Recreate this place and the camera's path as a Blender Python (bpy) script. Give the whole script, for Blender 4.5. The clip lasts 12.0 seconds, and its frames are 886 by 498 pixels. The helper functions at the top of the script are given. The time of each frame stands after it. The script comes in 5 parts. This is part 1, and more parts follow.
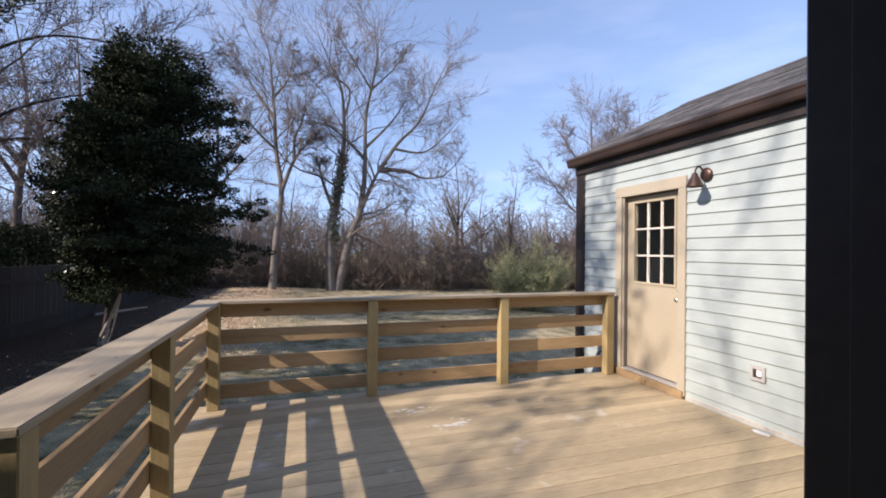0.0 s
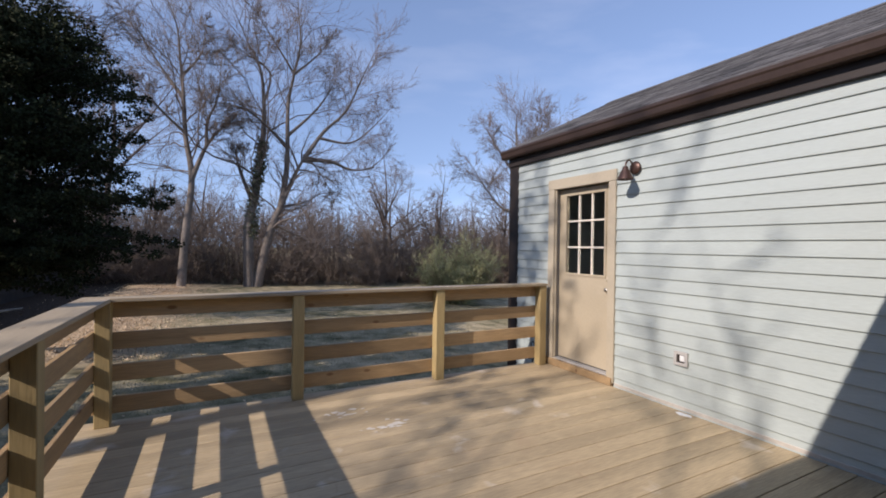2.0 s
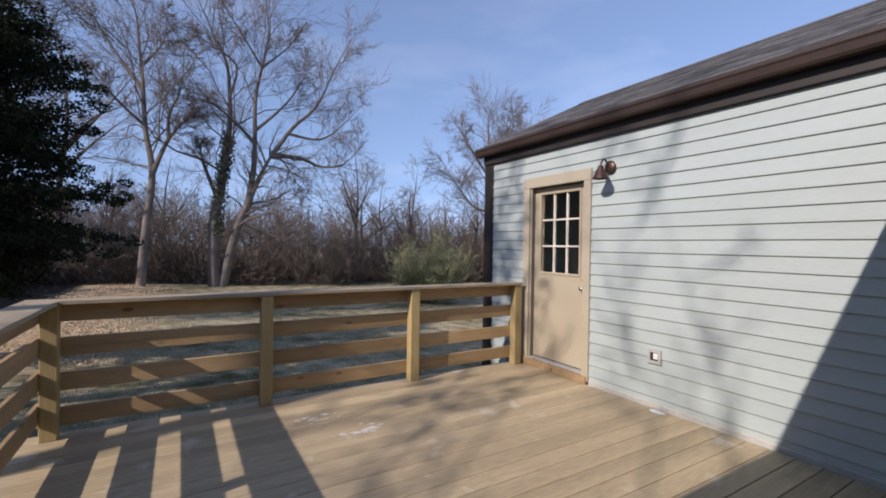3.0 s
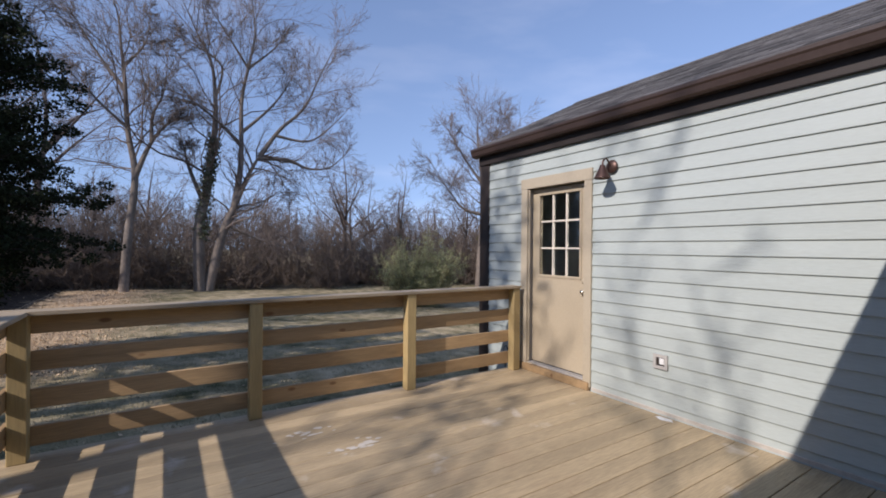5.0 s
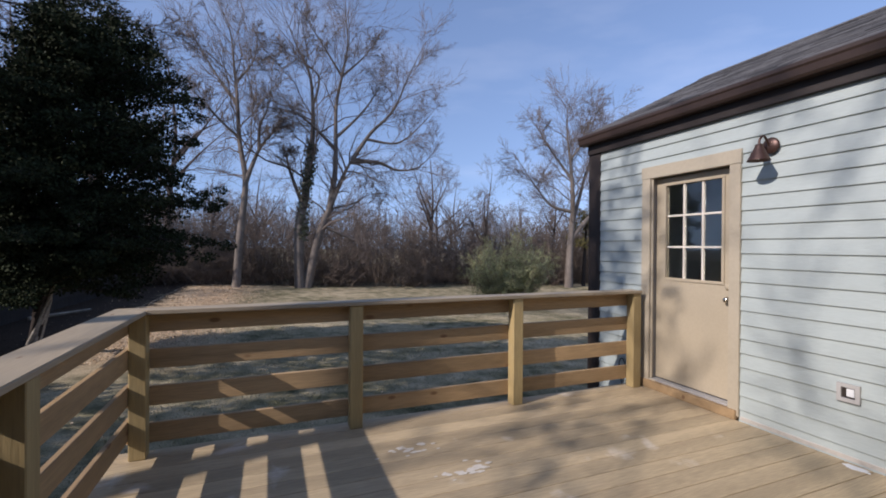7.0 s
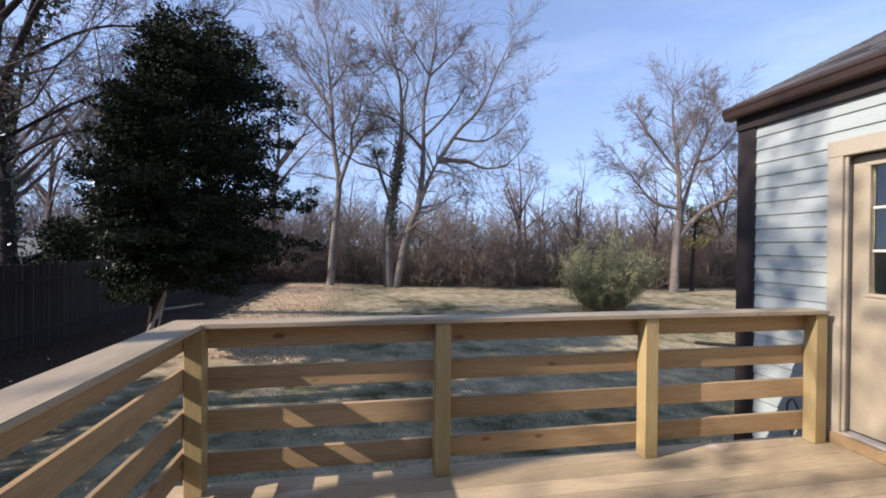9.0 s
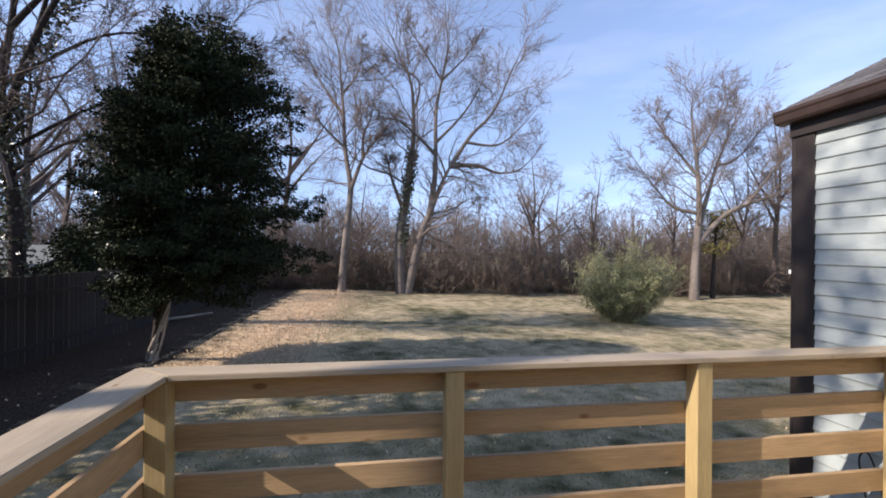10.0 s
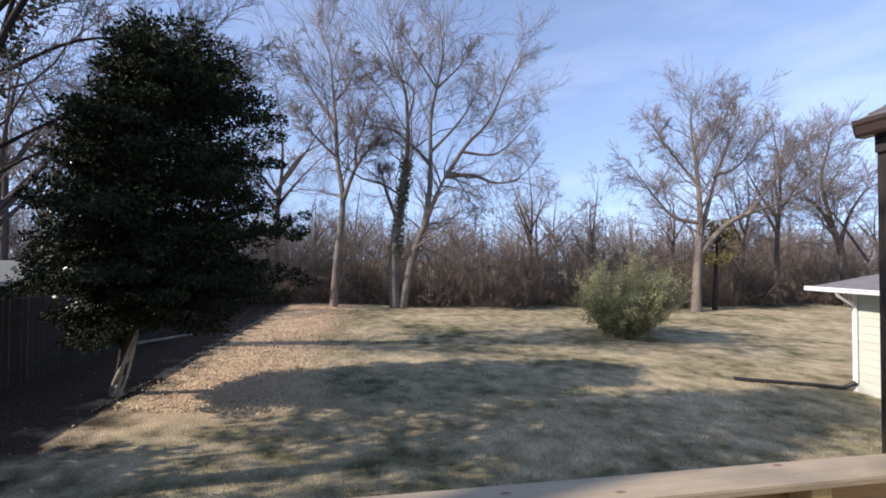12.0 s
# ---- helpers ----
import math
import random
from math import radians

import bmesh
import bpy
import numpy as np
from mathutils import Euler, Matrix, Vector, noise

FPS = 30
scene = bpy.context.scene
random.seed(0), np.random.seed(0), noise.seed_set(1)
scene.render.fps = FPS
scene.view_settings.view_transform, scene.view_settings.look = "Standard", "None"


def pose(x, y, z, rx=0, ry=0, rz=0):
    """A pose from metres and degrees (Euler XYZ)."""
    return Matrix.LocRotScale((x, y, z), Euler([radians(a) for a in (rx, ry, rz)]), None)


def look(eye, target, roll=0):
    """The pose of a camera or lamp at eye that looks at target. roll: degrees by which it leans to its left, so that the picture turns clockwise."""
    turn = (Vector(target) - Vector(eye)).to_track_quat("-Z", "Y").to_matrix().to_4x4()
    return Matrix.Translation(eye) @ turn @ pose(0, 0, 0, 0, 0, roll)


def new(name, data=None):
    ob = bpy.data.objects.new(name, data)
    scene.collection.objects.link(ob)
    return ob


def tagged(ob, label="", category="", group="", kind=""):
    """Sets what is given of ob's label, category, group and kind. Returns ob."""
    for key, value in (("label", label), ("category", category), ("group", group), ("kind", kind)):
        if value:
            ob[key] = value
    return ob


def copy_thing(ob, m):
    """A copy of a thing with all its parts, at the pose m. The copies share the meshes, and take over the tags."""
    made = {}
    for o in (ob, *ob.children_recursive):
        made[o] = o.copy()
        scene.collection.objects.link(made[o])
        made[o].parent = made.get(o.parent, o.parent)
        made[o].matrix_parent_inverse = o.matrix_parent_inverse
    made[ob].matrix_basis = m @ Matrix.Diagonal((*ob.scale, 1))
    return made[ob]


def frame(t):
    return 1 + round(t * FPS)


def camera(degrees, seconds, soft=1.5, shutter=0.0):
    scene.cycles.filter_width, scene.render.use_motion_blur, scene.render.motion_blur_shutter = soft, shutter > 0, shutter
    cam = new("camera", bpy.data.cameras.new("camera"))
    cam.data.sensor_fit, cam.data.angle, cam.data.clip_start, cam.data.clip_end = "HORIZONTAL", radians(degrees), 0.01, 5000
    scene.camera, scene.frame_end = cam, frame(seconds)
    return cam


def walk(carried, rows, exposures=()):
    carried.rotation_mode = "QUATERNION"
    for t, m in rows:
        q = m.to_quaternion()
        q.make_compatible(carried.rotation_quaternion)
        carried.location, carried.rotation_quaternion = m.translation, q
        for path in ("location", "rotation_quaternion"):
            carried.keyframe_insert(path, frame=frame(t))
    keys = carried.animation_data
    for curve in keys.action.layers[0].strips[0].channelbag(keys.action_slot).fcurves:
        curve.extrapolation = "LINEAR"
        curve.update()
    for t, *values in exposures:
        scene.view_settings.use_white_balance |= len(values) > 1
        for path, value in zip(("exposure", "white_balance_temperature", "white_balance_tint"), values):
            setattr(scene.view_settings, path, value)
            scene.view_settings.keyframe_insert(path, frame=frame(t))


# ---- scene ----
cam = camera(91.1, 12.0, soft=1.8)
PATH = [
    (0, (-3.47, -4.113, 1.383), (-2.858, -2.209, 1.392), 0.6),
    (0.5, (-3.476, -4.064, 1.368), (-2.777, -2.19, 1.377), 0.6),
    (1, (-3.466, -4.007, 1.357), (-2.685, -2.165, 1.36), 0.5),
    (1.5, (-3.458, -3.948, 1.347), (-2.604, -2.14, 1.344), 0.6),
    (2, (-3.462, -3.885, 1.342), (-2.541, -2.109, 1.331), 0.8),
    (2.5, (-3.46, -3.836, 1.337), (-2.48, -2.093, 1.323), 1.0),
    (3, (-3.45, -3.792, 1.341), (-2.416, -2.08, 1.326), 0.9),
    (5, (-3.434, -3.617, 1.346), (-2.357, -1.932, 1.342), 0.5),
    (5.5, (-3.407, -3.514, 1.34), (-2.386, -1.795, 1.335), 0.3),
    (6, (-3.399, -3.406, 1.339), (-2.452, -1.644, 1.328), 0.3),
    (6.5, (-3.416, -3.302, 1.341), (-2.567, -1.491, 1.331), 0.4),
    (7, (-3.425, -3.194, 1.344), (-2.688, -1.335, 1.333), 0.4),
    (7.5, (-3.402, -3.038, 1.334), (-2.787, -1.134, 1.317), 0.4),
    (9.5, (-3.26, -2.312, 1.406), (-2.94, -0.338, 1.395), 0.5),
    (10, (-3.221, -2.105, 1.507), (-2.92, -0.127, 1.508), 0.5),
    (10.5, (-3.192, -1.931, 1.551), (-2.91, 0.049, 1.57), 0.7),
    (11, (-3.168, -1.756, 1.627), (-2.888, 0.224, 1.654), 0.7),
    (11.5, (-3.133, -1.547, 1.698), (-2.837, 0.431, 1.736), 0.5),
    (12, (-3.092, -1.366, 1.746), (-2.773, 0.608, 1.784), 0.2),
]
LIGHT = [(0, 0.54, 6400), (1.0, 0.36, 6400), (2.5, 0.06, 6250), (5.5, 0.0, 6150), (7.0, -0.04, 6050), (7.5, 0.03, 6000), (9.5, 0.62, 6400), (10.5, 0.64, 6450), (12, 0.52, 6450)]
walk(cam, [(t, look(eye, target, roll)) for t, eye, target, roll in PATH], [(t, stops, kelvin, 20) for t, stops, kelvin in LIGHT])

# ---- world, sun, exposure ----
SUN_DIR = Vector((1.455, 0.342, -1.0)).normalized()      # the way the light travels
world = bpy.data.worlds.new("sky_world")
scene.world = world
world.use_nodes = True
wn, wl = world.node_tree.nodes, world.node_tree.links
sky = wn.new("ShaderNodeTexSky")
sky.sky_type = "NISHITA"
sky.sun_disc = False
sky.sun_elevation = math.asin(-SUN_DIR.z)
sky.sun_rotation = math.atan2(-SUN_DIR.x, -SUN_DIR.y) % (2 * math.pi)
sky.air_density, sky.dust_density, sky.ozone_density = 1.0, 0.15, 2.6
# thin high cloud: the sky paled along drawn-out wisps
wc, wm, wt = wn.new("ShaderNodeTexCoord"), wn.new("ShaderNodeMapping"), wn.new("ShaderNodeTexNoise")
wm.inputs["Scale"].default_value = (1.0, 1.6, 5.0)
wt.inputs["Scale"].default_value, wt.inputs["Detail"].default_value = 2.6, 9
wr, wh, wx = wn.new("ShaderNodeMapRange"), wn.new("ShaderNodeHueSaturation"), wn.new("ShaderNodeMix")
wr.inputs[1].default_value, wr.inputs[2].default_value, wr.inputs[4].default_value = 0.50, 0.80, 0.50
wr.inputs[3].default_value = 0.16
wh.inputs["Saturation"].default_value, wh.inputs["Value"].default_value = 0.55, 1.35
wx.data_type = "RGBA"
wl.new(wc.outputs["Generated"], wm.inputs[0]), wl.new(wm.outputs[0], wt.inputs["Vector"]), wl.new(wt.outputs[0], wr.inputs[0])
wl.new(sky.outputs[0], wh.inputs["Color"]), wl.new(wr.outputs[0], wx.inputs[0])
wl.new(sky.outputs[0], wx.inputs[6]), wl.new(wh.outputs[0], wx.inputs[7])
# clear dry air: the pale band at the skyline is thin
wv = wn.new("ShaderNodeVectorMath")
wv.operation = "MULTIPLY_ADD"
wv.inputs[1].default_value, wv.inputs[2].default_value = (1.0, 1.0, 0.62), (0.0, 0.0, 0.17)
wl.new(wc.outputs["Generated"], wv.inputs[0]), wl.new(wv.outputs[0], sky.inputs["Vector"])
wl.new(wx.outputs[2], wn["Background"].inputs[0])
wn["Background"].inputs[1].default_value = 0.158
sun = new("sun", bpy.data.lights.new("sun", "SUN"))
sun.data.energy, sun.data.angle, sun.data.color = 4.7, radians(0.5), (1.0, 0.925, 0.80)
sun.matrix_world = look((0, 0, 30), Vector((0, 0, 30)) + SUN_DIR)


# ---- materials ----
def mat(name, colour, rough=0.7, metal=0.0, var=0.25, fine=60.0, coarse=3.0, stretch=(1, 1, 1), bump=0.15, second=None, piece=0.0, spec=0.5, island=0.0):
    """Procedural paint: two noise scales of variation, fine relief, and a tint per piece."""
    m = bpy.data.materials.new(name)
    m.use_nodes = True
    n, l = m.node_tree.nodes, m.node_tree.links
    b = n["Principled BSDF"]
    b.inputs["Metallic"].default_value = metal
    b.inputs["Specular IOR Level"].default_value = spec
    tc, mp = n.new("ShaderNodeTexCoord"), n.new("ShaderNodeMapping")
    mp.inputs["Scale"].default_value = stretch
    info = n.new("ShaderNodeObjectInfo")
    shift = n.new("ShaderNodeVectorMath")
    shift.operation = "MULTIPLY_ADD"
    shift.inputs[1].default_value = (7.3, 5.1, 9.7) if piece else (0, 0, 0)
    l.new(info.outputs["Random"], shift.inputs[0])
    l.new(tc.outputs["Object"], shift.inputs[2])
    l.new(shift.outputs[0], mp.inputs[0])
    n1, n2 = n.new("ShaderNodeTexNoise"), n.new("ShaderNodeTexNoise")
    for t, s, d in ((n1, fine, 6), (n2, coarse, 4)):
        t.inputs["Scale"].default_value, t.inputs["Detail"].default_value = s, d
        l.new(mp.outputs[0], t.inputs["Vector"])
    add = n.new("ShaderNodeMath")
    add.operation = "ADD"
    l.new(n1.outputs[0], add.inputs[0]), l.new(n2.outputs[0], add.inputs[1])
    ramp = n.new("ShaderNodeValToRGB")
    sec = second or tuple(c * (1 - var) for c in colour)
    ramp.color_ramp.elements[0].position, ramp.color_ramp.elements[1].position = 0.36, 0.64
    ramp.color_ramp.elements[0].color, ramp.color_ramp.elements[1].color = (*sec, 1), (*colour, 1)
    half = n.new("ShaderNodeMath")
    half.operation = "MULTIPLY"
    half.inputs[1].default_value = 0.5
    l.new(add.outputs[0], half.inputs[0]), l.new(half.outputs[0], ramp.inputs[0])
    out = ramp.outputs[0]
    for amount, source in ((piece, info.outputs["Random"]), (island, None)):
        if amount:
            if source is None:
                source = n.new("ShaderNodeNewGeometry").outputs["Random Per Island"]
            hsv = n.new("ShaderNodeHueSaturation")
            rng = n.new("ShaderNodeMapRange")
            rng.inputs[3].default_value, rng.inputs[4].default_value = 1 - amount, 1 + amount * 0.6
            l.new(source, rng.inputs[0]), l.new(rng.outputs[0], hsv.inputs["Value"])
            l.new(out, hsv.inputs["Color"])
            out = hsv.outputs[0]
    l.new(out, b.inputs["Base Color"])
    rr = n.new("ShaderNodeMapRange")
    rr.inputs[3].default_value, rr.inputs[4].default_value = max(rough - 0.12, 0.02), min(rough + 0.1, 1)
    l.new(n1.outputs[0], rr.inputs[0]), l.new(rr.outputs[0], b.inputs["Roughness"])
    if bump:
        bp = n.new("ShaderNodeBump")
        bp.inputs["Strength"].default_value, bp.inputs["Distance"].default_value = bump, 0.01
        l.new(half.outputs[0], bp.inputs["Height"]), l.new(bp.outputs[0], b.inputs["Normal"])
    return m


def knots(m, dark=(0.16, 0.075, 0.03), scale=3.4, squash=(1.0, 2.2, 2.2), size=0.13):
    """Sets dark oval knots into a wood material."""
    n, l = m.node_tree.nodes, m.node_tree.links
    b = n["Principled BSDF"]
    old = b.inputs["Base Color"].links[0].from_socket
    tc, info = n.new("ShaderNodeTexCoord"), n.new("ShaderNodeObjectInfo")
    mv = n.new("ShaderNodeVectorMath")
    mv.operation = "MULTIPLY_ADD"
    mv.inputs[1].default_value = (13.7, 4.4, 8.8)
    mp = n.new("ShaderNodeMapping")
    mp.inputs["Scale"].default_value = squash
    l.new(info.outputs["Random"], mv.inputs[0]), l.new(tc.outputs["Object"], mv.inputs[2]), l.new(mv.outputs[0], mp.inputs[0])
    vo = n.new("ShaderNodeTexVoronoi")
    vo.inputs["Scale"].default_value = scale
    l.new(mp.outputs[0], vo.inputs["Vector"])
    rg = n.new("ShaderNodeMapRange")
    rg.inputs[1].default_value, rg.inputs[2].default_value = size * 0.55, size
    rg.inputs[3].default_value, rg.inputs[4].default_value = 0.85, 0.0
    l.new(vo.outputs["Distance"], rg.inputs[0])
    mx = n.new("ShaderNodeMix")
    mx.data_type = "RGBA"
    mx.inputs[7].default_value = (*dark, 1)
    l.new(rg.outputs[0], mx.inputs[0]), l.new(old, mx.inputs[6]), l.new(mx.outputs[2], b.inputs["Base Color"])
    return m


pine = knots(mat("pressure_treated_pine", (0.43, 0.287, 0.145), 0.65, var=0.38, fine=26, coarse=2.5, stretch=(0.35, 5, 5), bump=0.2, piece=0.30), size=0.15)
pine_post = mat("pine_post", (0.449, 0.333, 0.150), 0.65, var=0.3, fine=26, coarse=2.5, stretch=(5, 5, 0.35), bump=0.2, piece=0.10)
pine_cap = knots(mat("pine_cap", (0.418, 0.335, 0.223), 0.6, var=0.28, fine=26, coarse=2.0, stretch=(0.4, 5, 5), bump=0.2, piece=0.05), size=0.09)
deck_wood = mat("deck_boards", (0.523, 0.403, 0.241), 0.62, var=0.42, fine=34, coarse=1.2, stretch=(0.3, 4, 4), bump=0.3, piece=0.12)


def scuffs(m, colour=(0.80, 0.74, 0.64), dark=(0.30, 0.20, 0.12)):
    """Pale rubbed patches and darker damp marks across the boards."""
    n, l = m.node_tree.nodes, m.node_tree.links
    b = n["Principled BSDF"]
    geo = n.new("ShaderNodeNewGeometry")
    for scale, lo, hi, amount, c in ((2.6, 0.63, 0.74, 0.55, colour), (1.7, 0.60, 0.78, 0.45, dark), (9.0, 0.66, 0.74, 0.35, dark)):
        old = b.inputs["Base Color"].links[0].from_socket
        t, r, x = n.new("ShaderNodeTexNoise"), n.new("ShaderNodeMapRange"), n.new("ShaderNodeMix")
        t.inputs["Scale"].default_value, t.inputs["Detail"].default_value = scale, 7
        t.inputs["Distortion"].default_value = 0.12 * scale
        l.new(geo.outputs["Position"], t.inputs["Vector"])
        r.inputs[1].default_value, r.inputs[2].default_value, r.inputs[4].default_value = lo, hi, amount
        x.data_type = "RGBA"
        x.inputs[7].default_value = (*c, 1)
        l.new(t.outputs[0], r.inputs[0]), l.new(r.outputs[0], x.inputs[0])
        l.new(old, x.inputs[6]), l.new(x.outputs[2], b.inputs["Base Color"])
    return m


scuffs(deck_wood)
siding_paint = mat("siding_paint", (0.408, 0.451, 0.423), 0.6, var=0.13, fine=45, coarse=1.6, stretch=(3, 0.4, 3), bump=0.12, piece=0.04)
siding_cream = mat("cream_siding_paint", (0.506, 0.520, 0.433), 0.6, var=0.10, fine=45, coarse=1.6, bump=0.1, piece=0.04)
trim_tan = mat("tan_trim_paint", (0.432, 0.370, 0.269), 0.5, var=0.12, fine=40, coarse=3, bump=0.08)
door_tan = mat("door_paint", (0.432, 0.362, 0.254), 0.42, var=0.10, fine=50, coarse=2, bump=0.05)
brown_paint = mat("brown_trim_paint", (0.050, 0.031, 0.024), 0.42, var=0.25, fine=40, coarse=2, bump=0.08)
dark_paint = mat("dark_corner_paint", (0.028, 0.019, 0.015), 0.6, var=0.3, fine=40, coarse=2, bump=0.1)
jamb_paint = mat("brown_jamb_paint", (0.075, 0.052, 0.040), 0.5, var=0.3, fine=40, coarse=2, bump=0.1)
white_paint = mat("white_paint", (0.720, 0.720, 0.702), 0.5, var=0.1, fine=40, coarse=4, bump=0.06)
skirt_paint = mat("cream_skirt_paint", (0.50, 0.455, 0.39), 0.6, var=0.25, fine=30, coarse=2.5, bump=0.1)
muntin_white = mat("muntin_paint", (0.72, 0.66, 0.56), 0.45, var=0.08, bump=0.03)
bronze = mat("aged_bronze", (0.10, 0.055, 0.042), 0.42, metal=0.55, var=0.35, fine=60, coarse=8, bump=0.1)
nickel = mat("satin_nickel", (0.60, 0.56, 0.48), 0.28, metal=1.0, var=0.1, bump=0.02)
grey_plastic = mat("grey_plastic", (0.42, 0.40, 0.37), 0.45, var=0.1, bump=0.04)
dark_metal = mat("dark_threshold", (0.07, 0.065, 0.06), 0.4, metal=0.6, var=0.3, bump=0.05)
black_pipe = mat("black_corrugated_plastic", (0.02, 0.02, 0.02), 0.5, var=0.4, bump=0.1)
shingle_mat = mat("asphalt_shingle", (0.144, 0.137, 0.133), 0.9, var=0.55, fine=120, coarse=14, bump=0.6, piece=0.55, spec=0.2)
roof_grey = mat("grey_roof_felt", (0.20, 0.195, 0.20), 0.9, var=0.35, fine=120, coarse=6, bump=0.4, island=0.2, spec=0.2)
concrete = mat("foundation_block", (0.34, 0.33, 0.31), 0.85, var=0.3, fine=50, coarse=4, bump=0.3)
plaster = mat("interior_plaster", (0.30, 0.285, 0.26), 0.8, var=0.08, bump=0.05)
interior_floor = mat("interior_boards", (0.22, 0.14, 0.08), 0.5, var=0.3, stretch=(0.4, 4, 4), bump=0.1)
bark_grey = mat("grey_bark", (0.15, 0.118, 0.10), 0.9, var=0.5, fine=14, coarse=2, stretch=(1.5, 1.5, 0.4), bump=0.5, spec=0.15)
bark_pale = mat("pale_bark", (0.24, 0.20, 0.165), 0.9, var=0.5, fine=14, coarse=2, stretch=(1.5, 1.5, 0.4), bump=0.5, spec=0.15)
bark_dark = mat("dark_bark", (0.06, 0.047, 0.04), 0.9, var=0.5, fine=14, coarse=2, bump=0.5, spec=0.15)
twig_grey = mat("grey_twigs", (0.225, 0.182, 0.155), 0.9, var=0.4, fine=20, coarse=0.8, bump=0, spec=0.1, island=0.3)
twig_brown = mat("brown_twigs", (0.245, 0.187, 0.143), 0.9, var=0.4, fine=20, coarse=0.8, bump=0, spec=0.1, island=0.35)
twig_far = mat("far_twigs", (0.215, 0.178, 0.155), 0.9, var=0.3, fine=20, coarse=0.6, bump=0, spec=0.1, island=0.3)
holly_leaf = mat("evergreen_leaf", (0.034, 0.042, 0.019), 0.72, var=0.4, fine=30, coarse=0.9, bump=0, island=0.6, spec=0.08)
vine_bark = mat("pale_vine_bark", (0.42, 0.37, 0.30), 0.9, var=0.5, fine=20, coarse=4, bump=0.4, spec=0.15)
ivy_leaf = mat("ivy_leaf", (0.14, 0.145, 0.08), 0.35, var=0.4, fine=30, coarse=1.5, bump=0, island=0.5)
cedar_leaf = mat("cedar_foliage", (0.20, 0.17, 0.06), 0.7, var=0.4, fine=30, coarse=0.9, bump=0, island=0.5, spec=0.2)
olive_leaf = mat("olive_leaf", (0.33, 0.335, 0.15), 0.6, var=0.35, fine=30, coarse=0.9, bump=0, island=0.4)
dry_leaf = mat("dry_leaf", (0.66, 0.49, 0.31), 0.8, var=0.4, fine=30, coarse=1.0, bump=0, island=0.5)
grass_blade = mat("winter_grass", (0.40, 0.34, 0.20), 0.8, second=(0.16, 0.165, 0.085), fine=3, coarse=0.35, bump=0, island=0.4)
# weathered boards, base colour taken near black to deepen their shade
fence_wood = mat("weathered_shaded_fence", (0.032, 0.026, 0.022), 0.85, var=0.4, fine=25, coarse=2, stretch=(4, 4, 0.4), bump=0.3, piece=0.25)
glass = bpy.data.materials.new("window_glass")
glass.use_nodes = True
gb = glass.node_tree.nodes["Principled BSDF"]
gb.inputs["Base Color"].default_value = (0.92, 0.95, 0.94, 1)
gb.inputs["Roughness"].default_value, gb.inputs["Transmission Weight"].default_value, gb.inputs["IOR"].default_value = 0.02, 1.0, 1.5


